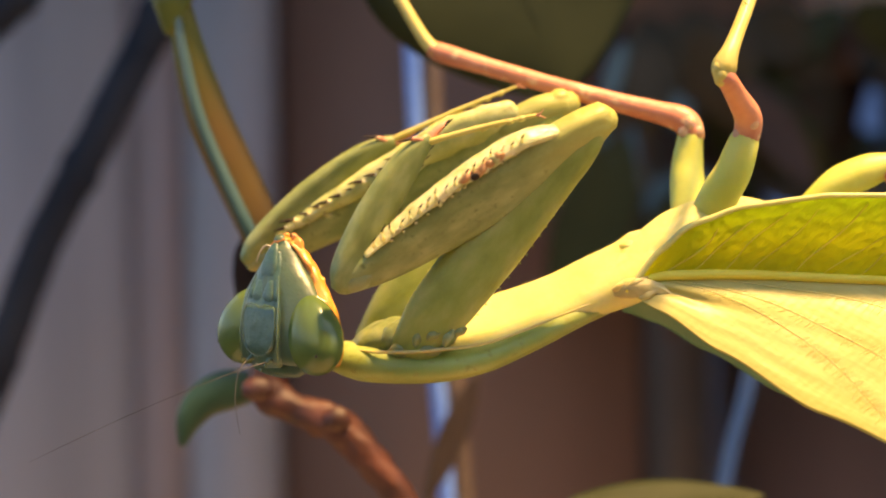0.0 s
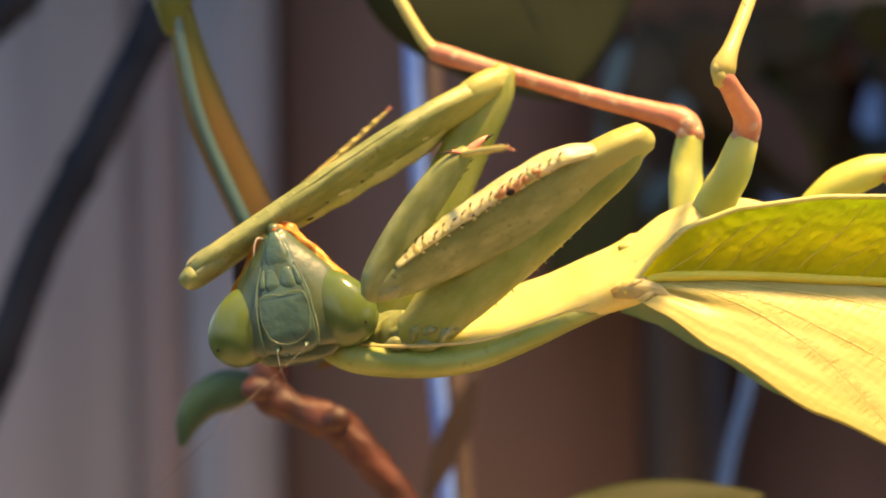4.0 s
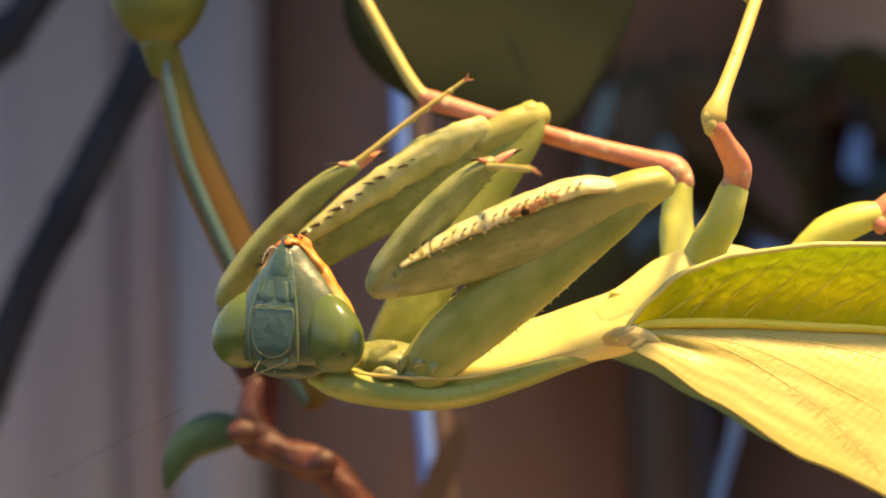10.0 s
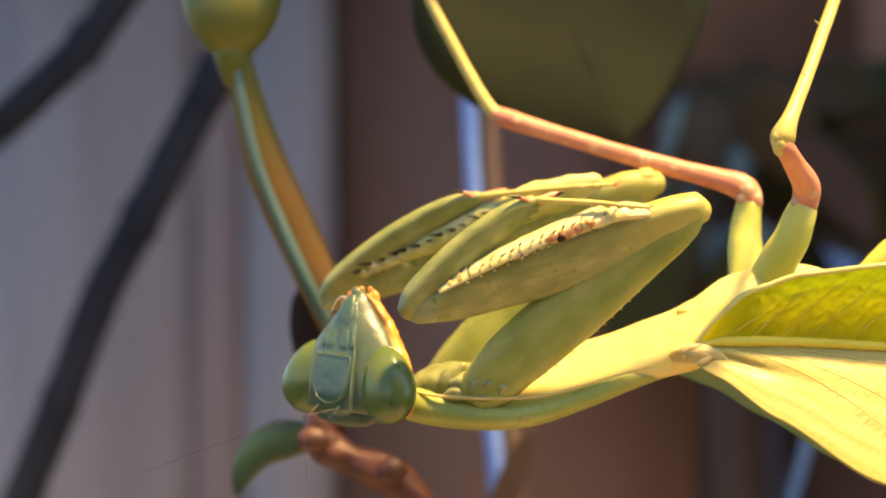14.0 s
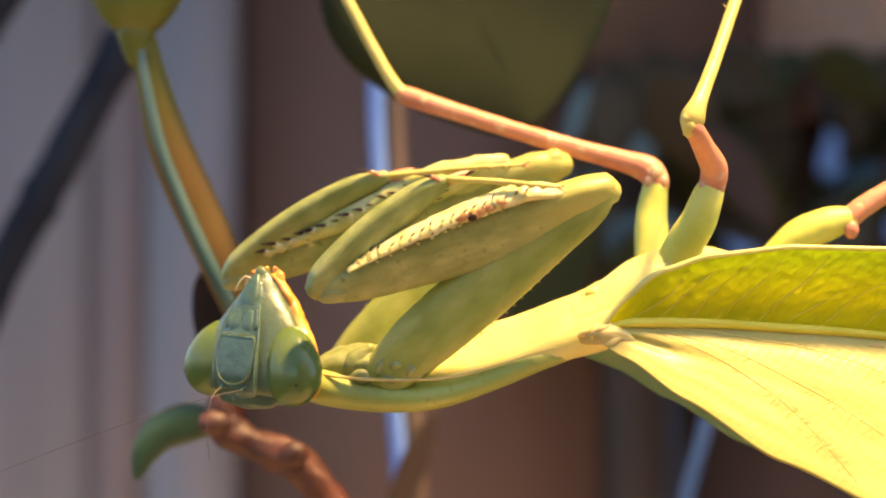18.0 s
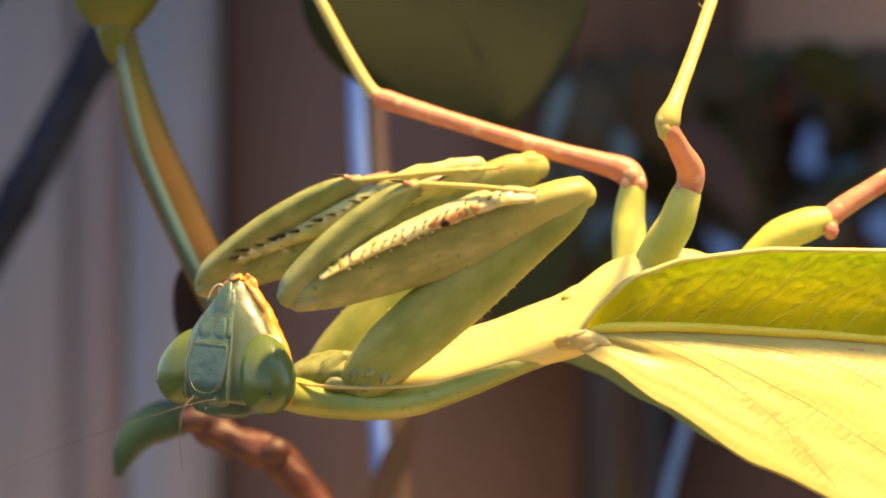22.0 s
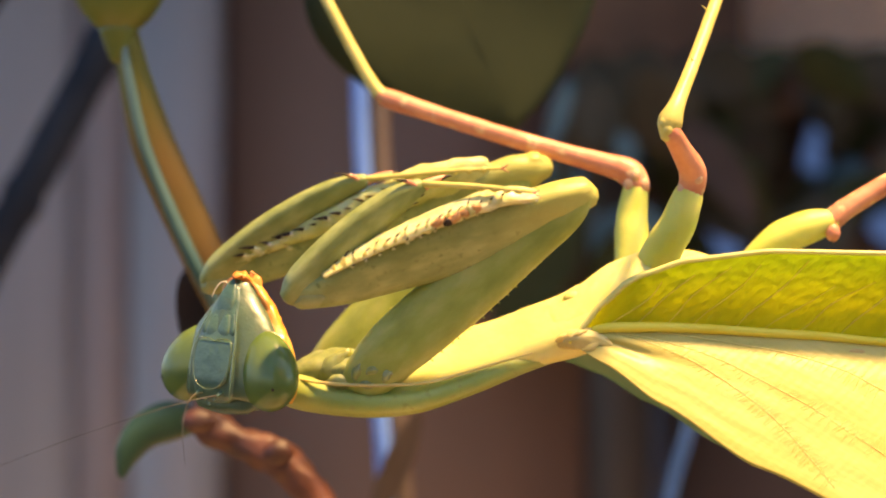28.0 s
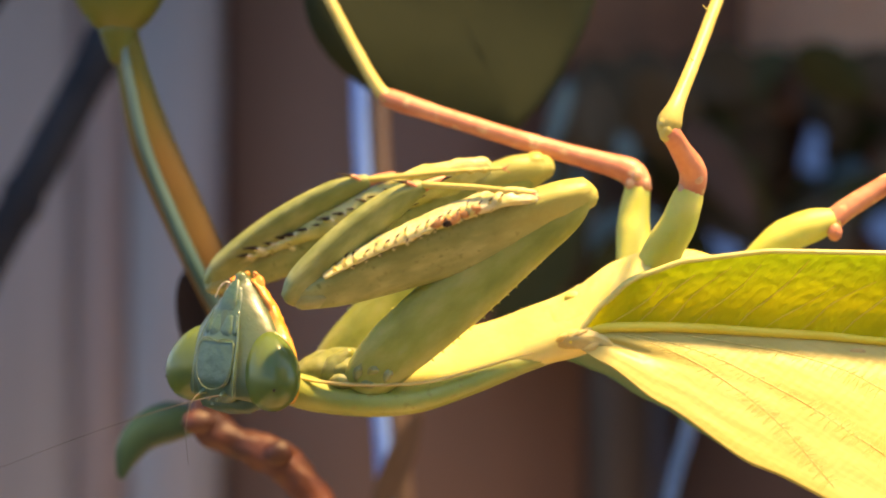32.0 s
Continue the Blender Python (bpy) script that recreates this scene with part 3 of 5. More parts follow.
abdomen = bone("abdomen", tube([(5.93, 4.00, 1.99), (11.92, 6.00, 1.15), (21.89, 7.50, 0.50), (35.63, 8.00, -0.11), (44.81, 7.00, -0.43)],
    [(2.2, 2.4), (3.2, 3.5), (3.6, 4), (3.0, 3.4), (0.8, 1)], 20), GREEN, "green segmented abdomen under the wings")


# wings: the upper strip of the fore wing is folded down at the strong vein
def edge(table, x):
    for (x0, a), (x1, b) in zip(table, table[1:]):
        if x <= x1:
            w = (x - x0) / (x1 - x0)
            return a + (b - a) * (w * w * (3 - 2 * w) * 0.35 + w * 0.65)
    return table[-1][1]


ROOT = shade("root_pale_brown", [(0.46, 0.38, 0.12), (0.58, 0.49, 0.19)], 0.5, 900, 0.3, 2500, 0.1, glow=0.4)
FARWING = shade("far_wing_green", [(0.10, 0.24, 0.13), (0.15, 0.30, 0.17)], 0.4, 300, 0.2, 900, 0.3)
STIGMA = shade("stigma_brown", [(0.46, 0.33, 0.12), (0.54, 0.42, 0.15)], 0.5, 900, 0.1)
TOP = [(0.1, 0.0), (2.1, 2.4), (3.9, 3.95), (7.1, 5.0), (12.1, 5.55), (20.3, 5.4), (28.5, 4.6), (37.5, 2.8), (44.6, 0.0)]
MID = [(0.1, -0.05), (2.1, 0.9), (7.1, 0.85), (14.3, 0.42), (20.3, -0.1), (32.0, -1.3), (44.6, -1.5)]
LOW = [(0.1, -0.15), (2.1, -1.25), (5.4, -3.6), (10.7, -7.1), (17.9, -10.4), (25.0, -12.0), (35.0, -11.0), (44.6, -3.0)]


def wing_x(u):
    return 0.1 + 44.4 * u ** 1.25


def costal(u, v):
    x = wing_x(u)
    a, b = edge(MID, x), edge(TOP, x)
    lift = (b - a) / 5.0
    ripple = 0.06 * math.sin(x * 3.1 - v * 6) * v * (1 - v) * 4
    return (x, -2.5 - 1.3 * lift * v ** 1.6 + ripple, a + (b - a) * v)


def field(u, v):
    x = wing_x(u)
    a, b = edge(MID, x), edge(LOW, x)
    drop = (a - b) / 8.0
    return (x, -2.5 - 4.3 * drop * v ** 0.9 + 0.012 * math.sin(v * 33 + 0.8 * math.sin(x * 0.3)) * min(1.0, x / 7) + 0.13 * math.exp(-((v - 0.13) / 0.07) ** 2) * min(x / 4, 1) + 0.35 * math.exp(-((v - 0.42) / 0.10) ** 2) * math.exp(-((x - 3.5) / 2.5) ** 2), a + (b - a) * v)


fore_wing = bone("fore_wing", sheet(field, 110, 44, 0.12), WING, "pale yellow-green fore wing with fine veins")
part("costal_field", sheet(costal, 90, 16, 0.12), COSTAL, fore_wing, "darker olive strip along the wing's front edge")


def vein(fn, uv, r, material=VEIN, name="vein"):
    pts = [Vector(fn(u, v)) + Vector((0, -0.13 if fn is costal else 0.0, 0)) for u, v in uv]
    part(name, tube(pts, [r * (1 - 0.5 * i / len(pts)) * min(1, 0.3 + 0.5 * i) for i in range(len(pts))], 7, sub=3), material, fore_wing)


vein(costal, [(u / 14, 0.0) for u in range(15)], 0.36, name="main_vein")
vein(costal, [(u / 40, 1.0) for u in range(41)], 0.2, RIM, name="wing_rim")
rng = random.Random(11)
for k in range(14):
    u0 = 0.09 + 0.052 * k + rng.uniform(-0.008, 0.008)
    top = rng.uniform(0.6, 0.9)
    bend = rng.uniform(-0.012, 0.012)
    vein(costal, [(u0, 0.02), (u0 + 0.02, top * 0.25), (u0 + 0.05 + bend, top * 0.52), (u0 + 0.075 + bend, top * 0.75), (u0 + 0.10, top)], rng.uniform(0.045, 0.08), NET)
PALEVEIN = shade("wing_vein_pale", [(0.74, 0.68, 0.24), (0.82, 0.75, 0.30)], 0.42, 500, 0.2, 2000, 0.5)
NETDARK = shade("wing_net_dark", [(0.51, 0.485, 0.12), (0.55, 0.525, 0.145)], 0.5, 600, 0.2, 2000, 0.45)
LONG_VEINS = [[(0.05, 0.10), (0.12, 0.15), (0.229, 0.33), (0.307, 0.48), (0.351, 0.62), (0.385, 0.76), (0.42, 0.9)],
              [(0.06, 0.07), (0.15, 0.14), (0.262, 0.24), (0.34, 0.36), (0.403, 0.46), (0.466, 0.57), (0.56, 0.75), (0.66, 0.9)],
              [(0.10, 0.05), (0.21, 0.08), (0.30, 0.105), (0.374, 0.13), (0.455, 0.19), (0.507, 0.28), (0.60, 0.40), (0.75, 0.55), (0.9, 0.7)]]
for path in LONG_VEINS:
    vein(field, path, 0.055, PALEVEIN)


def along_path(path, w):
    k = min(int(w * (len(path) - 1)), len(path) - 2)
    a, b = path[k], path[k + 1]
    e = w * (len(path) - 1) - k
    return a[0] + (b[0] - a[0]) * e, a[1] + (b[1] - a[1]) * e


# fine cross veins that hatch the wing between the long ones
rng = random.Random(17)
for k, path in enumerate(LONG_VEINS[:3]):
    hatch = []
    for i in range(70):
        w = 0.18 + 0.80 * i / 70 + rng.uniform(-0.004, 0.004)
        if rng.random() < 0.15:
            continue
        u, v = along_path(path, w)
        for side in (-1, 1):
            reach = rng.uniform(0.035, 0.10) * (0.7 if side < 0 else 1.0) * min(1, 0.25 + w)
            p = [Vector(field(u - 0.012 * e * side, min(max(v + side * reach * e, 0.01), 0.99))) + Vector((0, 0.008, 0)) for e in (0.1, 0.5, 1.0)]
            hatch.append(tube(p, [0.034, 0.03, 0.02], 5, sub=2))
    tagged(part("vein_net", joined(*hatch), NETDARK, fore_wing), kind="stuff")
part("stigma", ball(Vector(field(0.475, 0.07)) + Vector((0, -0.02, 0)), (0.5, 0.015, 0.2), nu=12, nv=6), STIGMA, fore_wing, "small brownish spot")
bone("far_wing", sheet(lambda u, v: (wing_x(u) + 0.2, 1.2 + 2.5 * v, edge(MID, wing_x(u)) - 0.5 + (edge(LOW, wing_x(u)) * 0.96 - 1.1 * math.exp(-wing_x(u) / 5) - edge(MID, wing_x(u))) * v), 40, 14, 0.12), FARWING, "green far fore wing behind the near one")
root = bone("wing_root", tube([(-0.66, -1.60, -0.18), (0.15, -2.30, 0.07), (0.99, -2.70, 0.17), (2.00, -2.90, -0.03), (2.71, -2.80, -0.35)], [(0.3, 0.25), (0.6, 0.38), (0.62, 0.38), (0.45, 0.25), (0.12, 0.1)], 24, rough=0.3), ROOT, "pale wrinkled wing root")
for k, q in enumerate(((-0.19, -2.30, 0.28), (0.73, -2.80, 0.52), (1.41, -3.00, -0.23))):
    part("fold", tube([Vector(q) + Vector((-0.5, 0.1, -0.25)), Vector(q), Vector(q) + Vector((0.6, 0.0, 0.15 + 0.1 * k))], [0.12, 0.26, 0.1], 10, rough=0.4), ROOT, root)


# middle and hind legs
def limb(names, pts, rads, mats, knobs=()):
    for name, p, r, m in zip(names, pts, rads, mats):
        yield bone(name, tube(p, r, 14, rough=0.05), m)


far_leg = list(limb(["coxa", "femur", "tibia"],
    [[(4.53, 2.40, 3.88), (4.66, 3.40, 5.90), (4.74, 4.00, 7.77), (5.00, 4.00, 9.63)],
     [(5.11, 4.00, 9.82), (4.54, 4.20, 10.76), (2.64, 4.60, 11.42), (-1.43, 5.50, 12.61), (-7.10, 6.80, 14.47), (-11.37, 8.00, 15.97), (-11.91, 8.00, 16.21)],
     [(-11.60, 8.00, 15.97), (-12.54, 8.20, 17.00), (-14.14, 8.80, 19.81), (-15.84, 9.50, 23.07), (-18.23, 10.50, 27.82)]],
    [[1.1, 1.15, 1.05, 0.85], [0.85, 0.9, 0.72, 0.62, 0.58, 0.66, 0.5], [0.55, 0.45, 0.4, 0.38, 0.32]], [LEGLIME, RED, YELLOW]))
near_leg = list(limb(["coxa", "femur", "tibia"],
    [[(5.44, 0.60, 3.92), (6.15, -0.40, 5.72), (6.95, -1.20, 7.30), (7.52, -1.60, 9.05)],
     [(7.66, -1.60, 9.29), (7.69, -2.20, 10.42), (6.83, -3.60, 11.55), (5.93, -5.00, 12.64)],
     [(5.73, -5.00, 12.54), (5.88, -4.90, 13.32), (6.41, -4.50, 14.54), (7.76, -2.20, 17.22), (9.95, 2.00, 21.78), (12.43, 7.00, 26.94)]],
    [[1.15, 1.25, 1.15, 0.95], [0.85, 0.85, 0.68, 0.6], [0.5, 0.75, 0.5, 0.42, 0.4, 0.34]], [LEGLIME, RED, YELLOW]))
for q, s in (((5.49, -5.20, 13.19), 0.36), ((6.20, -5.00, 13.28), 0.33), ((5.71, -5.30, 12.78), 0.36)):
    part("knee_knob", ball(q, (s, s, s * 1.2), nu=12, nv=8), YELLOW, near_leg[2])
KNEECAP = shade("knee_pale_pink", [(0.52, 0.29, 0.16), (0.66, 0.42, 0.25)], 0.45, 700, 0.4, 1800, 0.1, glow=0.3)
for owner, spots in ((near_leg[1], ((7.15, -1.95, 9.35), (8.05, -2.0, 9.45), (7.9, -2.55, 10.1))), (far_leg[1], ((4.55, 3.6, 9.95), (5.45, 3.55, 9.9), (4.9, 3.4, 10.5)))):
    for q in spots:
        part("knee_lobe", ball(q, (0.4, 0.38, 0.5), nu=12, nv=8), KNEECAP, owner, "pale pink knee lobe")
for q in ((7.97, -2.60, 16.96), (6.67, -4.60, 14.47), (9.29, 0.80, 20.71)):
    part("spur", tube([q, Vector(q) + Vector((-0.5, -0.2, 0.45))], [0.07, 0.03], 6), YELLOW, near_leg[2])
hind_leg = list(limb(["coxa", "femur"],
    [[(12.64, 4.00, 4.60), (14.41, 3.60, 6.27), (16.22, 3.40, 7.12), (17.57, 3.20, 7.49)],
     [(17.50, 3.20, 7.38), (18.75, 3.20, 8.38), (21.34, 3.20, 9.97), (26.08, 3.00, 13.09), (30.46, 2.00, 17.76)]],
    [[1.0, 1.15, 1.1, 0.8], [0.75, 0.7, 0.62, 0.56, 0.45]], [LEGLIME, RED]))
part("knee_knob", ball((17.63, 2.60, 6.74), (0.5, 0.45, 0.6), nu=12, nv=8), RED, hind_leg[1])


# raptorial forelegs, each bone along its own x axis
def cone(length, r, lean):
    return tube([(0, 0.08, 0), (lean * length * 0.12, -length * 0.25, 0), (lean * length * 0.5, -length * 0.55, 0), (lean * length, -length * 0.75, 0)], [(r * 1.5, r), (r, r * 0.8), (r * 0.5, r * 0.5), (r * 0.1, r * 0.1)], 8, normal=(0, 0, 1), sub=3)


def spine_mesh(length, r, lean=-0.5):
    me = mesh_of("spine", cone(length, r, lean), CREAM)
    me.materials.append(DARK)
    for p in me.polygons:
        if p.center.y < -length * MM * 0.44:
            p.material_index = 1
    return me


SPINES = [spine_mesh(0.8, 0.1, -0.5), spine_mesh(1.15, 0.11, -0.5), spine_mesh(0.55, 0.09, -0.5)]
LONG_SPINES = [spine_mesh(0.95, 0.2, 0.8), spine_mesh(1.2, 0.22, 0.85), spine_mesh(0.7, 0.16, 0.8)]
SMALL_SPINES = [spine_mesh(0.45, 0.07, -0.4), spine_mesh(0.65, 0.08, -0.4), spine_mesh(0.3, 0.05, -0.4)]
TIBIA_SPINES = [spine_mesh(0.5, 0.1, 1.1), spine_mesh(0.6, 0.11, 1.1), spine_mesh(0.4, 0.09, 1.1)]


def spine_row(parent, x0, x1, n, y, z, tilt, big=0, kinds=SPINES):
    rng = random.Random(int(x0 * 10) + n)
    for i in range(n):
        u = i / max(n - 1, 1)
        me = kinds[(1 if big and i % 3 == 0 else 0) if u > 0.1 else 2]
        ob = new("spine", me)
        ob.parent = parent
        yy = y(u) if callable(y) else y
        ob.matrix_basis = Matrix.Translation(mm((x0 + (x1 - x0) * u, yy, z))) @ Euler((radians(tilt + rng.uniform(-8, 8)), 0, radians(rng.uniform(-16, 16)))).to_matrix().to_4x4() @ Matrix.Scale(rng.uniform(0.75, 1.15), 4)


def foreleg(coxa_len, femur_len, tibia_len, tarsus_len, fat, groove, wide, lift, broad, kinds, inner):
    c = coxa_len
    coxa = bone("fore_coxa", tube([(-1.2, -0.2, -0.4), (c * 0.12, 0.1, 0), (c * 0.4, 0.15, 0), (c * 0.7, 0.1, 0), (c * 0.92, 0, 0), (c, 0, 0)],
        [(1.6 * broad, 1.0), (2.05 * broad, 1.1), (2.15 * broad, 1.05), (1.85 * broad, 0.95), (1.4, 0.95), (0.9, 0.8)], 30, normal=(0, 0, 1), power=0.74, rough=0.03), COXA, "green flattened fore coxa")
    for i in range(11):
        u = 0.2 + 0.07 * i
        part("tooth", ball((c * u, 2.12 * broad - 1.3 * max(u - 0.45, 0), 0.1), (0.16, 0.24, 0.1), nu=6, nv=4), MIDGREEN, coxa)
    rng = random.Random(3)
    for i in range(14):
        u = 0.2 + 0.045 * i + rng.uniform(-0.015, 0.015)
        part("tooth", ball((c * u, -2.07 * broad + 1.25 * max(u - 0.45, 0), 0.1), (0.07, rng.uniform(0.05, 0.1), 0.05), nu=6, nv=4), COXA, coxa)
    f = femur_len
    femur = bone("fore_femur", tube([(-0.3, -0.1, 0), (f * 0.06, 0.1, 0), (f * 0.2, 0.45, 0), (f * 0.38, 0.55, 0), (f * 0.6, 0.42, 0), (f * 0.82, 0.5, 0), (f * 0.95, 0.42, 0), (f, 0.3, 0)],
        [(1.0, 0.9 * fat), (1.4 * fat, fat), (1.85 * fat, 0.95 * fat), (2.05 * fat, 0.95 * fat), (1.9 * fat, 0.92 * fat), (1.5 * fat, 0.85 * fat), (1.05, 0.8 * fat), (0.75, 0.7 * fat)], 36, normal=(0, 0, 1), power=0.7, rough=0.02), FEMUR, "broad green fore femur")
    part("trochanter", tube([(-0.5, 0.15, 0), (0.0, 0.1, 0), (f * 0.07, 0.05, 0), (f * 0.17, -0.35, 0)], [(0.9, 0.85), (1.12, 1.0), (1.4, 1.06), (0.9, 0.9)], 18, normal=(0, 0, 1)), FEMUR, femur, "yellow-green trochanter")
    for sz in (-1, 1):
        part("knee_lobe", tube([(f * 0.9, 0.55, 0.45 * sz * fat), (f * 0.955, 0.55, 0.55 * sz * fat), (f + 0.05, 0.42, 0.5 * sz * fat), (f + 0.3, 0.25, 0.4 * sz * fat)], [(0.35, 0.25), (0.62, 0.38), (0.6, 0.36), (0.25, 0.2)], 14, normal=(0, 0, 1), rough=0.2), KNEE, femur, "pale rounded knee lobe")
    part("groove", tube([(f * 0.14, -1.1, 0.1), (f * 0.27, -1.82 * fat, 0.1), (f * 0.5, -1.78 * fat, 0.12), (f * 0.72, -1.35 * fat, 0.15), (f * 0.9, -0.75, 0.3)],
        [(0.45 * groove, 0.6), (0.66 * groove, 0.8), (0.52 * groove, 0.8), (0.3 * groove, 0.7), (0.12, 0.4)], 22, normal=(0, 0, 1), rough=0.28), inner, femur, "pale groove with dark spines")
    rng = random.Random(int(f * 10))
    for i in range(16):
        u = rng.uniform(0.24, 0.86)
        r = rng.uniform(0.06, 0.17)
        part("tubercle", ball((f * u, -2.0 * fat + 1.15 * max(u - 0.42, 0) + rng.uniform(-0.1, 0.75), 0.62 * fat + rng.uniform(-0.1, 0.2)), (r * 1.5, r, r * 0.8), Euler((0, 0, rng.uniform(-0.5, 0.9))).to_matrix(), nu=8, nv=6), CREAM, femur)
    spine_row(femur, f * 0.26, f * 0.86, 17, lambda u: -2.1 * fat + 1.2 * max(u - 0.3, 0), 0.75 * fat, -12, 1, kinds)
    spine_row(femur, f * 0.3, f * 0.8, 11, lambda u: -1.6 * fat + 0.9 * max(u - 0.3, 0), 0.82 * fat, -35, 1, SMALL_SPINES)
    for i in range(16):
        u = 0.2 + 0.043 * i
        part("tooth", ball((f * u, 0.45 + 1.98 * fat * (1 - 1.5 * (u - 0.42) ** 2), 0.1), (0.08, 0.06, 0.06), nu=6, nv=4), MIDGREEN, femur)
    part("keel", tube([(f * 0.12, 0.2 + 1.5 * fat, 0), (f * 0.25, 0.45 + 1.86 * fat, 0), (f * 0.4, 0.5 + 2.0 * fat, 0), (f * 0.6, 0.4 + 1.86 * fat, 0), (f * 0.8, 0.45 + 1.42 * fat, 0), (f * 0.92, 0.4 + 1.1 * fat, 0)], [0.05, 0.1, 0.13, 0.12, 0.09, 0.05], 8, normal=(0, 0, 1), rough=0.6), LEGGREEN, femur)
    t = tibia_len
    tibia = bone("fore_tibia", tube([(-0.3, -0.1, 0), (t * 0.1, 0.1 + 0.6 * lift, 0), (t * 0.45, 0.25 + lift, 0), (t * 0.8, 0.12 + 0.8 * lift, 0), (t, -0.15, 0)],
        [(0.8, 0.65), (1.08 * wide, 0.72), (1.15 * wide, 0.66), (0.95 * wide, 0.56), (0.5, 0.42)], 22, normal=(0, 0, 1), power=0.72), LEGGREEN, "green fore tibia")
    spine_row(tibia, t * 0.2, t * 0.95, 13, lift - 0.75 * wide, -0.2, 0, 0, TIBIA_SPINES)
    claw = mesh_of("claw", tube([(t * 0.94, -0.15, 0), (t * 1.05, -0.4, 0), (t * 1.14, -0.72, 0), (t * 1.2, -1.1, 0)], [0.4, 0.3, 0.18, 0.03], 10, normal=(0, 0, 1)), RED)
    claw.materials.append(DARK)
    for p in claw.polygons:
        if p.center.y < -0.72 * MM:
            p.material_index = 1
    part("claw", claw, RED, tibia, "reddish claw with a black tip")
    spur = mesh_of("spur", tube([(t * 0.99, 0.0, 0.2), (t * 0.97, 0.7, 0.2), (t * 0.90, 1.6, 0.2)], [0.22, 0.14, 0.02], 8, normal=(0, 0, 1)), RED)
    spur.materials.append(DARK)
    for p in spur.polygons:
        if p.center.y > 0.95 * MM:
            p.material_index = 1
    part("spur", spur, RED, tibia, "orange spur with a black tip")
    s = tarsus_len
    tarsus = bone("fore_tarsus", tube([(0, 0, 0), (s * 0.3, 0.06, 0), (s * 0.6, 0.1, 0), (s, 0, 0)], [0.22, 0.18, 0.16, 0.1], 10, normal=(0, 0, 1), rough=0.2), YELLOW, "thin jointed yellowish tarsus")
    for u in (0.55, 0.67, 0.78, 0.88):
        part("joint", ball((s * u, 0.0, 0), (0.28, 0.2, 0.19), nu=10, nv=6), YELLOW, tarsus)
    for sy in (-1, 1):
        part("tarsal_claw", tube([(s, 0, 0), (s + 0.35, 0.12 * sy, 0.1), (s + 0.55, 0.32 * sy, 0.1)], [0.07, 0.05, 0.02], 6, normal=(0, 0, 1)), RED, tarsus)
    return coxa, femur, tibia, tarsus


near_fore = foreleg(16.6, 17.6, 9.6, 7.0, 1.0, 0.72, 1.05, 0.12, 0.93, SPINES, CREAM)
far_fore = foreleg(18.5, 22.8, 11.7, 9.1, 0.78, 2.0, 0.92, 0.38, 0.85, LONG_SPINES, INNER)


# brown wrinkles and a dark pit in the near femur's groove
rng = random.Random(9)
for i in range(11):
    u = rng.uniform(0.34, 0.5)
    r = rng.uniform(0.14, 0.26)
    part("wrinkle", tube([(17.6 * u - r * 1.6, -2.0 + rng.uniform(-0.25, 0.3), 0.7), (17.6 * u, -2.0 + rng.uniform(-0.3, 0.25), 0.9), (17.6 * u + r * 1.8, -1.9 + rng.uniform(-0.25, 0.3), 0.7)], [r * 0.5, r, r * 0.4], 8, rough=0.5), PALP if i % 3 else CREAM, near_fore[1])
part("pit", ball((17.6 * 0.45, -1.85, 0.98), (0.34, 0.24, 0.14), nu=10, nv=6), DARK, near_fore[1], "small black speck")
# pale scars and dark pits on the outer side of the far femur
for u, y, a, b, m in ((0.54, -0.2, 0.62, 0.2, CREAM), (0.43, -0.35, 0.3, 0.13, CREAM), (0.37, -0.25, 0.22, 0.1, CREAM), (0.48, -0.3, 0.2, 0.09, DARK), (0.60, -0.1, 0.16, 0.08, DARK), (0.26, 0.0, 0.35, 0.16, CREAM), (0.66, -0.75, 0.3, 0.08, DARK), (0.72, -0.7, 0.3, 0.08, DARK), (0.78, -0.65, 0.28, 0.08, DARK), (0.84, -0.55, 0.26, 0.07, DARK)):
    part("scar" if m is CREAM else "pit", ball((22.8 * u, y, -0.70), (a, b, 0.07), Euler((0, 0, 0.35)).to_matrix(), nu=10, nv=6), m, far_fore[1])


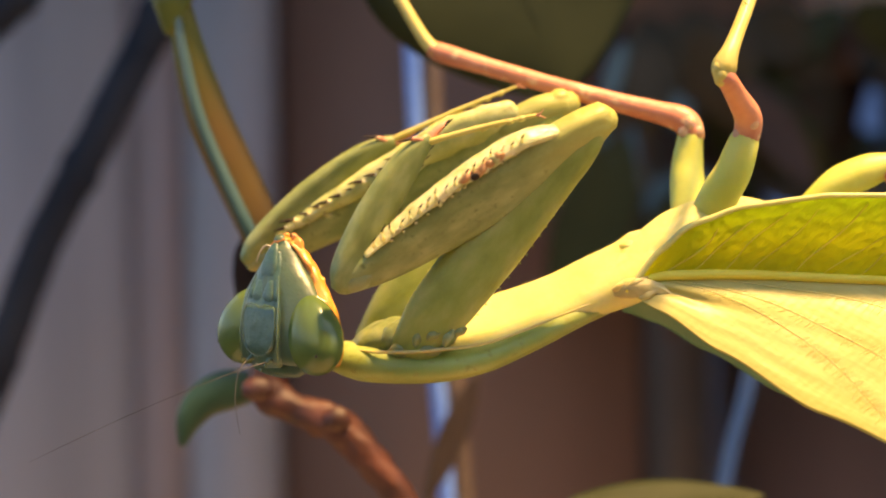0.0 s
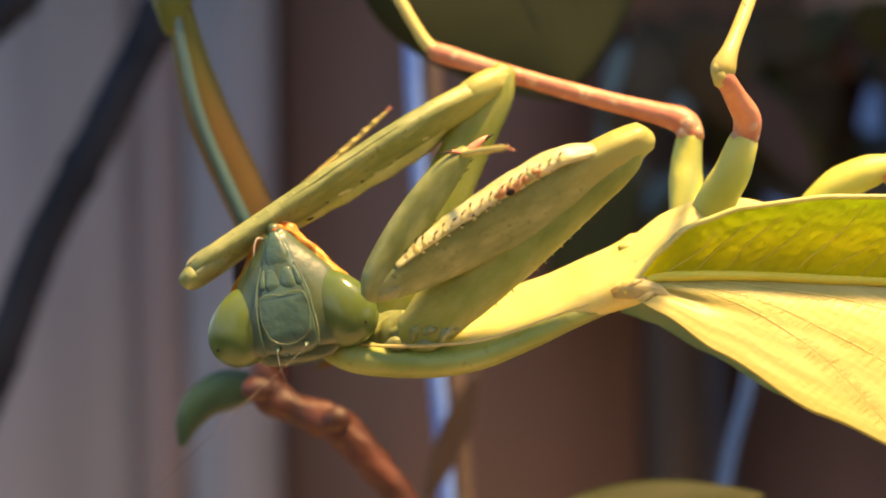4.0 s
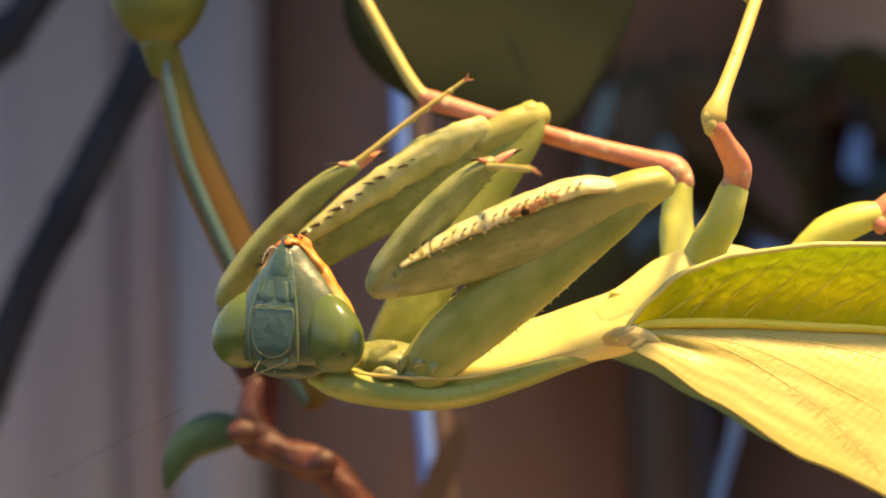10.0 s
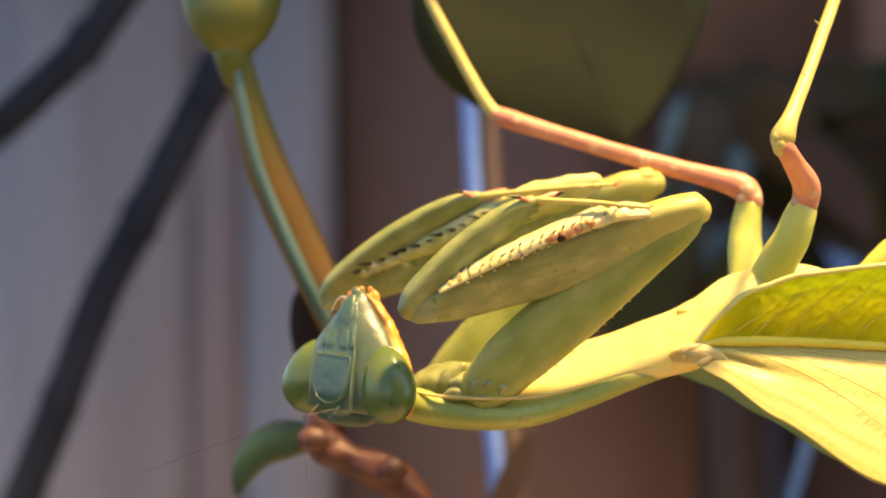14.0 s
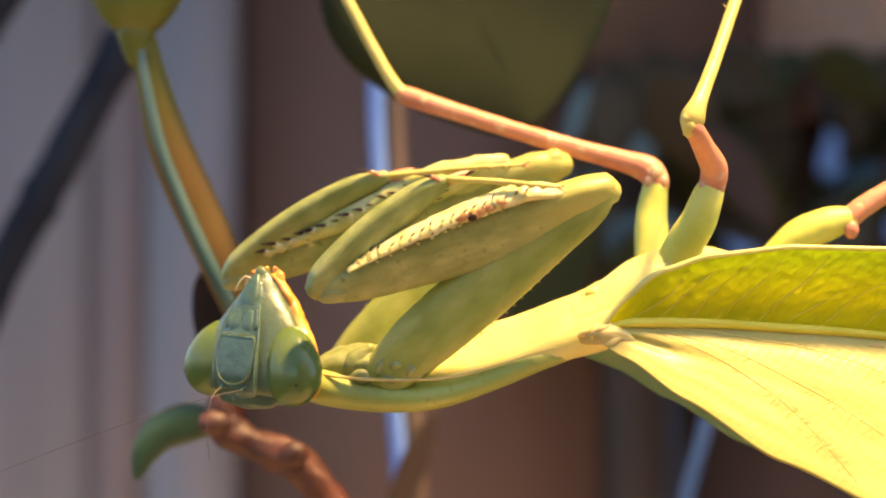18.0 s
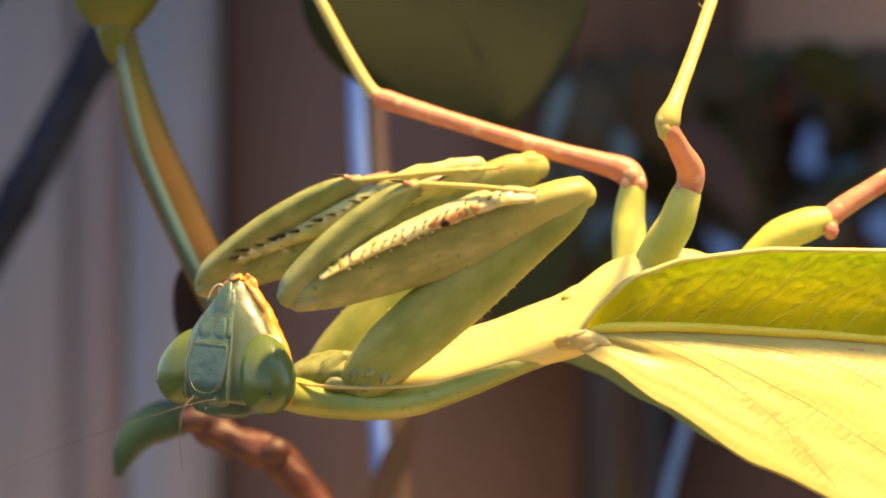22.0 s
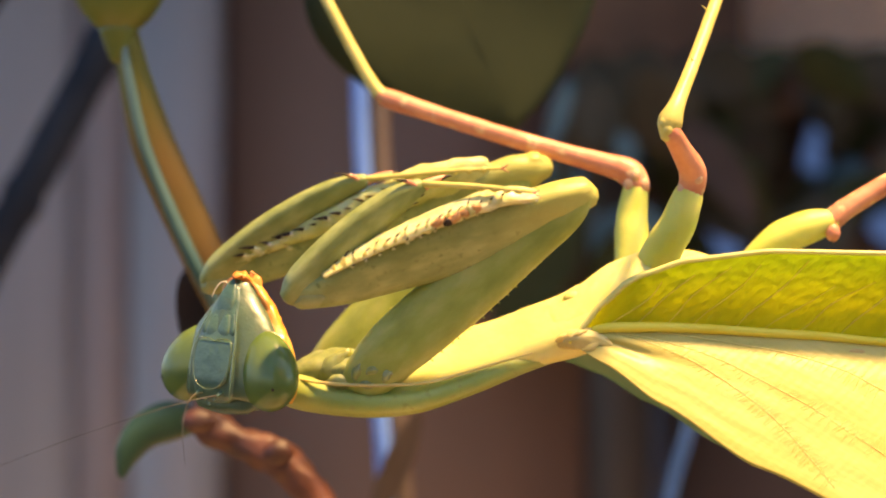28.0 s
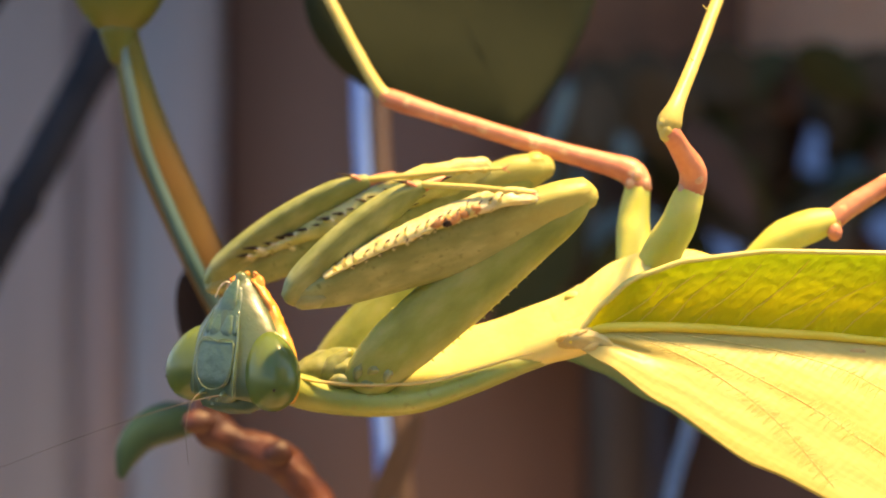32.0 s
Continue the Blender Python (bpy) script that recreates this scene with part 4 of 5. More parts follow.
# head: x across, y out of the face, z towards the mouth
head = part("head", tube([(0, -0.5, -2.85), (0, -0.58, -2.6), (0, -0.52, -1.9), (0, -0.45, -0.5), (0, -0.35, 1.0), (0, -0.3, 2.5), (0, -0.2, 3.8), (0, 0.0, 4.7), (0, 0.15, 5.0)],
    [(2.7, 0.7), (4.1, 1.15), (5.0, 1.55), (4.75, 1.75), (3.75, 1.7), (2.7, 1.5), (1.55, 1.2), (0.85, 0.8), (0.45, 0.45)], 64, normal=(0, 1, 0), power=1.22), SIDE, mantis, "triangular head, face tinted with blue sky reflection")
EYE_SIZE = (1.98, 1.5, 2.6)
for sx in (-1, 1):
    eye_turn = Euler((radians(-4), radians(sx * -25), radians(sx * 8))).to_matrix()
    eye_mid = Vector((sx * 3.2, -0.32, -0.5))
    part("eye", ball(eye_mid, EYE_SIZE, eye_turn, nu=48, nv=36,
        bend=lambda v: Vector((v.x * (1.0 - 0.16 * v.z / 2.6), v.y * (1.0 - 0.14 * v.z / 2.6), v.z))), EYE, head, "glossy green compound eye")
    spot = Vector((0.42 * sx, 0.55, -0.62)).normalized()
    part("pupil", ball(eye_mid + eye_turn @ Vector((spot.x * 1.98 * 1.1, spot.y * 1.5 * 1.09, spot.z * 2.6)), (0.1, 0.08, 0.11), nu=8, nv=6), DARK, head, "tiny dark false pupil")
    part("antenna_base", tube([(sx * 0.85, 0.8, -2.3), (sx * 0.87, 1.12, -2.35), (sx * 0.9, 1.35, -2.5)], [0.2, 0.17, 0.08], 12), FACE, head)
    part("cheek_ridge", tube([(sx * 1.72, 1.1, -2.6), (sx * 1.78, 1.36, -1.2), (sx * 1.7, 1.4, 0.4), (sx * 1.45, 1.25, 1.6), (sx * 1.05, 1.02, 2.8)], [(0.05, 0.03), (0.09, 0.04), (0.09, 0.04), (0.07, 0.04), (0.04, 0.03)], 8, normal=(0, 1, 0), rough=0.7), RIDGE, head, "pale ridge beside the eye")
    part("clypeus_side", tube([(sx * 1.0, 1.05, 1.05), (sx * 1.15, 1.16, 1.6), (sx * 0.95, 1.0, 2.5)], [(0.16, 0.1), (0.24, 0.14), (0.12, 0.1)], 10, normal=(0, 1, 0), rough=0.3), FACE, head)
part("face_front", tube([(0, 0.35, -2.6), (0, 0.62, -2.2), (0, 0.82, -1.2), (0, 0.88, 0.2), (0, 0.8, 1.6), (0, 0.6, 3.2), (0, 0.4, 4.2)], [(1.3, 0.3), (1.7, 0.42), (1.8, 0.5), (1.75, 0.55), (1.5, 0.5), (1.05, 0.45), (0.7, 0.4)], 30, normal=(0, 1, 0), power=0.8), FACE, head, "front of the face with sky reflection in its colour")
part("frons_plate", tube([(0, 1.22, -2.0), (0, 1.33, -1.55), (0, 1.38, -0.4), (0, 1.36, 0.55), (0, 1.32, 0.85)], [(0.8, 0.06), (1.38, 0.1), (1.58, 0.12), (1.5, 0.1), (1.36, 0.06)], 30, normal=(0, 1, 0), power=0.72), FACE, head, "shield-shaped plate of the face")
part("plate_rim", tube([(-1.32, 1.42, 0.9), (-1.5, 1.44, 0.1), (-1.46, 1.44, -0.8), (-1.1, 1.4, -1.7), (-0.4, 1.36, -2.12), (0.4, 1.36, -2.12), (1.1, 1.4, -1.7), (1.46, 1.44, -0.8), (1.5, 1.44, 0.1), (1.32, 1.42, 0.9), (0.5, 1.46, 0.98), (0, 1.44, 0.82), (-0.5, 1.46, 0.98), (-1.32, 1.42, 0.9)], [0.034] * 14, 6, rough=0.8), RIDGE, head, "pale rim of the plate")
for sx in (-1, 1):
    part("clypeus", tube([(sx * 0.46, 1.18, 1.02), (sx * 0.48, 1.24, 1.6), (sx * 0.38, 1.08, 2.45)], [(0.42, 0.1), (0.48, 0.13), (0.34, 0.1)], 18, normal=(0, 1, 0), power=0.8, rough=0.1), FACE, head)
part("labrum", tube([(0, 0.98, 2.5), (0, 0.95, 3.2), (0, 0.72, 4.2), (0, 0.55, 4.75)], [(0.66, 0.12), (0.74, 0.18), (0.5, 0.18), (0.26, 0.12)], 18, normal=(0, 1, 0), power=0.85, rough=0.12), FACE, head, "upper lip with sky reflection in its colour")
for sx in (-0.38, 0.0, 0.38):
    part("ocellus", ball((sx, 1.02, -2.75 - (0.3 if sx == 0 else 0)), (0.11, 0.08, 0.11), nu=8, nv=6), RIDGE, head)
# mouthparts at the rear of the face
jaw = part("jaw", tube([(0.0, -1.05, 3.0), (0, -0.9, 4.0), (0, -0.35, 4.75), (0, 0.15, 5.0), (0, 0.5, 4.85)], [(1.15, 0.55), (1.05, 0.6), (0.7, 0.4), (0.45, 0.24), (0.22, 0.14)], 20, rough=0.4), AMBER, head, "orange jaws")
for sx in (-1, 1):
    part("cheek", tube([(sx * 1.15, -0.75, 4.2), (sx * 2.1, -0.9, 2.9), (sx * 3.15, -1.0, 1.5), (sx * 4.1, -1.0, 0.1), (sx * 4.65, -1.0, -1.2), (sx * 4.6, -1.0, -2.2)], [(0.42, 0.4), (0.5, 0.45), (0.5, 0.45), (0.45, 0.42), (0.36, 0.36), (0.2, 0.25)], 22, rough=0.45), CHEEK, head, "amber edge of the cheek")
    part("cheek_front", tube([(sx * 0.7, -0.35, 4.75), (sx * 1.3, -0.7, 4.0), (sx * 2.0, -0.9, 3.0), (sx * 2.75, -1.05, 2.0)], [(0.36, 0.4), (0.5, 0.45), (0.5, 0.42), (0.2, 0.25)], 18, rough=0.6), AMBER, head, "orange front of the cheek")
    rng = random.Random(5)
    for i in range(16):
        u = i / 15
        q = Vector((sx * 3.2, -1.35, 1.4)).lerp(Vector((sx * 0.6, -0.55, 5.0)), u)
        q += Vector((rng.uniform(-0.22, 0.22), rng.uniform(-0.2, 0.14), rng.uniform(-0.18, 0.18)))
        r = rng.uniform(0.12, 0.2) + 0.16 * u
        part("mouth_fold", tube([q - Vector((r * 0.9 * sx, 0, -r)), q, q + Vector((r * sx, rng.uniform(-0.1, 0.1), -r * 1.3))], [r * 0.6, r, r * 0.45], 10, rough=0.7), AMBER if u > 0.4 else CHEEK, head)
    part("palp", tube([(sx * 0.9, -0.8, 4.3), (sx * 1.0, -0.8, 4.9), (sx * 0.8, -0.5, 5.3), (sx * 0.6, -0.2, 5.45)], [0.14, 0.12, 0.1, 0.05], 8), PALP, head)
part("long_palp", tube([(0.7, 0.1, 4.5), (1.05, 0.4, 4.65), (1.3, 0.65, 4.2), (1.4, 0.8, 3.6)], [0.07, 0.065, 0.05, 0.03], 8), PALEPALP, head, "pale curved palp")
part("antenna", tube([(-0.90, 1.30, -2.45), (-0.30, 3.60, -3.20), (2.19, 6.89, -5.15), (4.67, 9.60, -7.12), (7.55, 12.00, -9.25)], [0.05, 0.025, 0.018, 0.014, 0.01], 6), HAIR, head, "long thin brown antenna")
part("antenna", tube([(0.90, 1.30, -2.45), (0.75, 2.10, -3.20), (0.30, 2.60, -4.89), (-0.40, 2.60, -6.90)], [0.05, 0.028, 0.02, 0.01], 6), HAIR, head, "pale thin antenna")
neck = bone("neck", tube([(-16.9, 0.30, -2.75), (-16.2, 0.20, -2.6), (-14.90, 0.10, -2.35), (-12.9, 0.0, -2.2), (-11.2, 0.0, -2.2)], [(0.8, 1.1), (1.25, 1.6), (1.45, 2.0), (1.35, 2.3), (0.8, 2.0)], 28, rough=0.16), THROAT, "pale soft skin of the neck")
rng = random.Random(21)
for q, r, tl in (((-15.6, -0.6, -2.2), 1.0, 0.5), ((-14.4, -1.4, -1.9), 0.95, 0.9), ((-13.4, -1.9, -2.1), 0.9, 0.2), ((-12.4, -2.3, -2.3), 0.85, 0.7), ((-11.5, -2.5, -2.2), 0.7, 0.4), ((-13.9, -2.3, -2.75), 0.6, 0.1), ((-12.2, -2.7, -2.75), 0.55, 0.0), ((-12.9, -3.0, -2.0), 0.4, 1.2), ((-11.9, -3.25, -1.9), 0.34, 0.4), ((-11.0, -3.3, -2.1), 0.38, 1.0), ((-10.3, -3.1, -1.8), 0.34, 0.5)):
    d = Vector((math.cos(tl), -0.25, math.sin(tl))) * r * 1.25
    part("throat_fold", tube([Vector(q) - d, Vector(q) - d * 0.35 + Vector((0, -0.12, 0.1)), Vector(q) + d * 0.4, Vector(q) + d], [r * 0.5, r * 0.78, r * 0.72, r * 0.35], 16, rough=0.3), THROAT, neck)


def swung(degrees):
    """The pose of the front of the body, tilted about the wing root."""
    p = Vector((-1.0, 0, 0.3)) * MM
    return Matrix.Translation(p) @ Euler((0, radians(degrees), 0)).to_matrix().to_4x4() @ Matrix.Translation(-p)


def motions():
    tilt = [(0, -3.3), (0.4, -0.3), (1, -2.6), (2, -2.2), (3, 0.1), (3.5, -1.8), (5.5, 0.2), (6, 0.4), (6.5, 4.0), (7, 6.5), (8, 7.2), (9, 5.8), (9.5, 6.2), (10, 3.2), (10.5, 1.0), (12, 0.9), (22, 0.8), (32, 0.9)]
    for ob in (prothorax, shield, neck):
        walk(ob, [(t, swung(a)) for t, a in tilt])
    walk(mantis, [
        (0, pose(0.007755, -0.000001, 0.245306, 0.00, -0.40, 0.00)),
        (0.5, pose(0.008014, -0.000001, 0.245405, 0.00, -0.46, 0.00)),
        (1, pose(0.007992, -0.000000, 0.245532, 0.00, -0.36, 0.00)),
        (1.5, pose(0.008043, -0.000000, 0.245438, 0.00, -0.51, 0.00)),
        (2, pose(0.007839, -0.000001, 0.245389, 0.00, -0.39, 0.00)),
        (2.5, pose(0.007967, 0.000002, 0.245690, 0.00, -0.34, 0.00)),
        (3, pose(0.007891, 0.000002, 0.245575, 0.00, -0.30, 0.00)),
        (3.5, pose(0.007660, -0.000001, 0.245230, 0.00, -0.29, 0.00)),
        (5.5, pose(0.007727, 0.000001, 0.245353, 0.00, -0.25, 0.00)),
        (6, pose(0.007806, 0.000000, 0.245323, 0.00, -0.49, 0.00)),
        (6.5, pose(0.008123, 0.000004, 0.245061, 0.00, -0.27, 0.00)),
        (7, pose(0.008055, 0.000005, 0.244975, 0.00, -0.21, 0.00)),
        (7.5, pose(0.007840, 0.000001, 0.244888, 0.00, -0.20, 0.00)),
        (8, pose(0.008113, 0.000004, 0.244923, 0.00, -0.29, 0.00)),
        (8.5, pose(0.008057, 0.000003, 0.244950, 0.00, -0.10, 0.00)),
        (9, pose(0.007929, 0.000001, 0.244856, 0.00, -0.10, 0.00)),
        (9.5, pose(0.007924, 0.000004, 0.245004, 0.00, -0.15, 0.00)),
        (10, pose(0.007935, 0.000005, 0.244941, 0.00, -0.23, 0.00)),
        (10.5, pose(0.007400, 0.000001, 0.244409, 0.00, -0.07, 0.00)),
        (11, pose(0.007535, 0.000002, 0.244542, 0.00, -0.10, 0.00)),
        (11.5, pose(0.007813, 0.001704, 0.244690, 0.00, 0.52, 0.00)),
        (12, pose(0.008202, 0.001742, 0.244670, 0.00, 0.28, 0.00)),
        (12.5, pose(0.007840, 0.001437, 0.244682, 0.00, 0.40, 0.00)),
        (13, pose(0.007734, 0.000553, 0.244337, 0.00, 0.12, 0.00)),
        (13.5, pose(0.007983, 0.001026, 0.244252, 0.00, -0.34, 0.00)),
        (14, pose(0.007861, 0.001598, 0.244450, 0.00, 0.21, 0.00)),
        (14.5, pose(0.008005, 0.001122, 0.244540, 0.00, 0.07, 0.00)),
        (16.5, pose(0.008044, 0.001086, 0.244542, -0.37, -0.52, 1.08)),
        (17, pose(0.008058, 0.000461, 0.244606, -0.43, -0.35, 1.32)),
        (17.5, pose(0.007980, 0.000413, 0.244550, -0.44, -0.36, 0.92)),
        (18, pose(0.008121, 0.000549, 0.244778, -0.33, -0.04, 1.04)),
        (18.5, pose(0.007948, 0.000243, 0.244521, -0.45, -0.08, 0.56)),
        (19, pose(0.007895, 0.000022, 0.244448, -0.30, -0.15, 0.40)),
        (19.5, pose(0.008112, 0.000581, 0.244674, -0.57, 0.08, 1.03)),
        (20, pose(0.007959, 0.000128, 0.244310, 0.06, -0.51, -0.21)),
        (20.5, pose(0.008247, 0.000623, 0.244551, -0.49, -0.19, 0.38)),
        (21, pose(0.007691, -0.000463, 0.244180, -0.13, -0.62, 0.23)),
        (21.5, pose(0.007911, -0.000112, 0.244415, -0.61, -0.24, 0.58)),
        (22, pose(0.007761, -0.000547, 0.244254, -0.04, -0.42, 0.38)),
        (22.5, pose(0.007879, -0.000150, 0.244381, -0.11, -0.37, 0.37)),
        (23, pose(0.007893, -0.000021, 0.244414, -0.22, -0.32, 0.45)),
        (23.5, pose(0.008059, 0.000155, 0.244434, -0.29, -0.14, 0.76)),
        (24, pose(0.007212, -0.001216, 0.244050, -0.29, -0.55, -0.39)),
        (24.5, pose(0.007657, -0.000441, 0.244284, -0.36, -0.46, -0.11)),
        (25, pose(0.007889, 0.000126, 0.244493, -0.30, -0.18, -0.01)),
        (25.5, pose(0.008066, 0.001085, 0.244615, -0.10, 0.34, -0.02)),
        (27.5, pose(0.007755, 0.000103, 0.244334, -0.03, 0.01, 0.04)),
        (28, pose(0.007716, -0.000000, 0.244320, -0.00, 0.00, -0.00)),
        (28.5, pose(0.007675, 0.000029, 0.244280, 0.15, -0.10, -0.02)),
        (29, pose(0.007746, -0.000010, 0.244337, 0.10, -0.17, -0.06)),
        (29.5, pose(0.007755, -0.000028, 0.244396, -0.07, 0.02, 0.53)),
        (30, pose(0.007346, -0.000491, 0.244314, -0.20, -0.03, 0.22)),
        (30.5, pose(0.007389, -0.000639, 0.244257, -0.39, -0.30, 0.09)),
        (31, pose(0.007657, 0.000307, 0.244454, 0.22, -0.04, -0.64)),
        (31.5, pose(0.007762, 0.000540, 0.244467, 0.25, 0.06, -0.87)),
        (32, pose(0.007831, 0.000358, 0.244382, 0.31, -0.12, -0.94)),
    ])
    walk(near_fore[0], [
        (0, pose(-0.012559, -0.002403, -0.002458, 98.86, -49.08, -11.66)),
        (0.5, pose(-0.012396, -0.002442, -0.002236, 98.44, -48.23, -11.25)),
        (1, pose(-0.012237, -0.002481, -0.002008, 97.75, -46.34, -10.66)),
        (2, pose(-0.012024, -0.002528, -0.001720, 96.57, -42.29, -9.71)),
        (3, pose(-0.011841, -0.002560, -0.001544, 96.26, -41.36, -9.42)),
        (3.5, pose(-0.012098, -0.002518, -0.001754, 96.10, -40.06, -9.43)),
        (6, pose(-0.011526, -0.002612, -0.001268, 95.59, -38.94, -8.86)),
        (7, pose(-0.011260, -0.002652, -0.001050, 95.48, -38.97, -8.68)),
        (8, pose(-0.011204, -0.002661, -0.001003, 95.50, -39.16, -8.67)),
        (9, pose(-0.011274, -0.002650, -0.001066, 95.41, -38.56, -8.64)),
        (9.5, pose(-0.011120, -0.002673, -0.000938, 95.41, -38.89, -8.58)),
        (10, pose(-0.011353, -0.002638, -0.001135, 95.29, -37.76, -8.60)),
        (10.5, pose(-0.012022, -0.002531, -0.001684, 96.00, -39.77, -9.33)),
        (16, pose(-0.012027, -0.002530, -0.001690, 96.01, -39.78, -9.34)),
        (22, pose(-0.012024, -0.002531, -0.001687, 96.01, -39.79, -9.34)),
        (28, pose(-0.012024, -0.002531, -0.001687, 96.01, -39.79, -9.34)),
        (32, pose(-0.012025, -0.002531, -0.001688, 96.01, -39.79, -9.34)),
    ])
    walk(near_fore[1], [
        (0, pose(-0.001735, -0.004591, 0.010187, -124.48, 30.18, -176.91)),
        (0.5, pose(-0.001549, -0.004600, 0.010145, -124.49, 30.60, -176.97)),
        (1, pose(-0.000996, -0.004601, 0.009989, -124.49, 30.58, -176.98)),
        (2, pose(0.000010, -0.004604, 0.009411, -124.55, 29.69, -177.03)),
        (3, pose(0.000621, -0.004591, 0.009516, -124.60, 28.25, -176.98)),
        (3.5, pose(0.000499, -0.004597, 0.008965, -124.64, 27.82, -177.03)),
        (6, pose(0.001449, -0.004588, 0.009279, -124.64, 27.47, -176.98)),
        (7, pose(0.002182, -0.004563, 0.009674, -124.86, 22.48, -176.92)),
        (8, pose(0.001860, -0.004582, 0.009635, -124.79, 24.44, -177.01)),
        (9, pose(0.001496, -0.004603, 0.009252, -124.83, 24.90, -177.15)),
        (9.5, pose(0.001524, -0.004606, 0.009424, -124.84, 24.87, -177.17)),
        (10, pose(0.002253, -0.004567, 0.009233, -125.13, 17.80, -177.04)),
        (10.5, pose(0.000320, -0.004612, 0.008851, -125.17, 18.70, -177.33)),
        (16, pose(0.000306, -0.004612, 0.008846, -125.17, 18.70, -177.33)),
        (22, pose(0.000312, -0.004612, 0.008853, -125.17, 18.70, -177.33)),
        (28, pose(0.000313, -0.004612, 0.008852, -125.17, 18.70, -177.33)),
        (32, pose(0.000312, -0.004612, 0.008852, -125.17, 18.70, -177.33)),
    ])
    walk(near_fore[2], [
        (0, pose(-0.016928, -0.005408, 0.001144, 123.84, -59.32, 2.52)),
        (0.5, pose(-0.016736, -0.005403, 0.001079, 123.81, -60.78, 2.51)),
        (1, pose(-0.016155, -0.005400, 0.001013, 123.89, -60.47, 2.43)),
        (2, pose(-0.015369, -0.005402, 0.000590, 124.09, -57.68, 2.27)),
        (3, pose(-0.014592, -0.005397, 0.001417, 124.36, -54.95, 2.01)),
        (3.5, pose(-0.015079, -0.005404, 0.000640, 124.18, -55.81, 2.20)),
        (6, pose(-0.014052, -0.005405, 0.001093, 124.20, -55.28, 2.20)),
        (7, pose(-0.013550, -0.005406, 0.003003, 124.40, -51.62, 2.04)),
        (8, pose(-0.013984, -0.005407, 0.002250, 124.21, -54.64, 2.21)),
        (9, pose(-0.014548, -0.005401, 0.001765, 124.38, -53.30, 2.02)),
        (9.5, pose(-0.014505, -0.005398, 0.002028, 124.43, -53.27, 1.96)),
        (10, pose(-0.014095, -0.005408, 0.003799, 124.64, -46.64, 1.88)),
        (10.5, pose(-0.016480, -0.005397, 0.003211, 125.00, -40.92, 1.54)),
        (16, pose(-0.016494, -0.005397, 0.003208, 125.00, -40.90, 1.53)),
        (22, pose(-0.016489, -0.005397, 0.003216, 125.00, -40.89, 1.54)),
        (28, pose(-0.016487, -0.005397, 0.003214, 125.00, -40.90, 1.54)),
        (32, pose(-0.016487, -0.005397, 0.003215, 125.00, -40.90, 1.54)),
    ])
    walk(near_fore[3], [
        (0, pose(-0.012211, -0.005200, 0.009103, 126.65, -12.55, -2.84)),
        (0.5, pose(-0.012116, -0.005200, 0.009348, 134.30, -5.10, -33.32)),
        (1, pose(-0.011434, -0.005200, 0.009354, 141.46, -0.57, -53.49)),
        (2, pose(-0.010282, -0.005200, 0.008639, 152.92, -0.93, -66.07)),
        (3, pose(-0.008984, -0.005200, 0.009418, 149.56, 0.93, -67.04)),
        (3.5, pose(-0.009786, -0.005200, 0.008437, 154.04, -0.67, -67.70)),
        (6, pose(-0.008713, -0.005200, 0.008803, 151.13, -1.67, -62.89)),
        (7, pose(-0.007770, -0.005200, 0.010304, 147.01, 1.84, -66.57)),
        (8, pose(-0.008616, -0.005200, 0.009821, 142.08, 1.99, -60.17)),
        (9, pose(-0.008850, -0.005200, 0.009413, 144.58, 1.10, -61.39)),
        (9.5, pose(-0.008717, -0.005200, 0.009790, 141.62, 2.70, -61.46)),
        (10, pose(-0.007750, -0.005200, 0.010522, 139.93, 5.01, -67.84)),
        (10.5, pose(-0.009126, -0.005200, 0.009587, 125.82, 4.88, -18.62)),
        (16, pose(-0.009134, -0.005200, 0.009585, 125.83, 4.92, -18.96)),
        (22, pose(-0.009131, -0.005200, 0.009589, 125.85, 4.86, -18.92)),
        (28, pose(-0.009131, -0.005200, 0.009588, 125.84, 4.87, -18.88)),
        (32, pose(-0.009131, -0.005200, 0.009588, 125.85, 4.87, -18.96)),
    ])
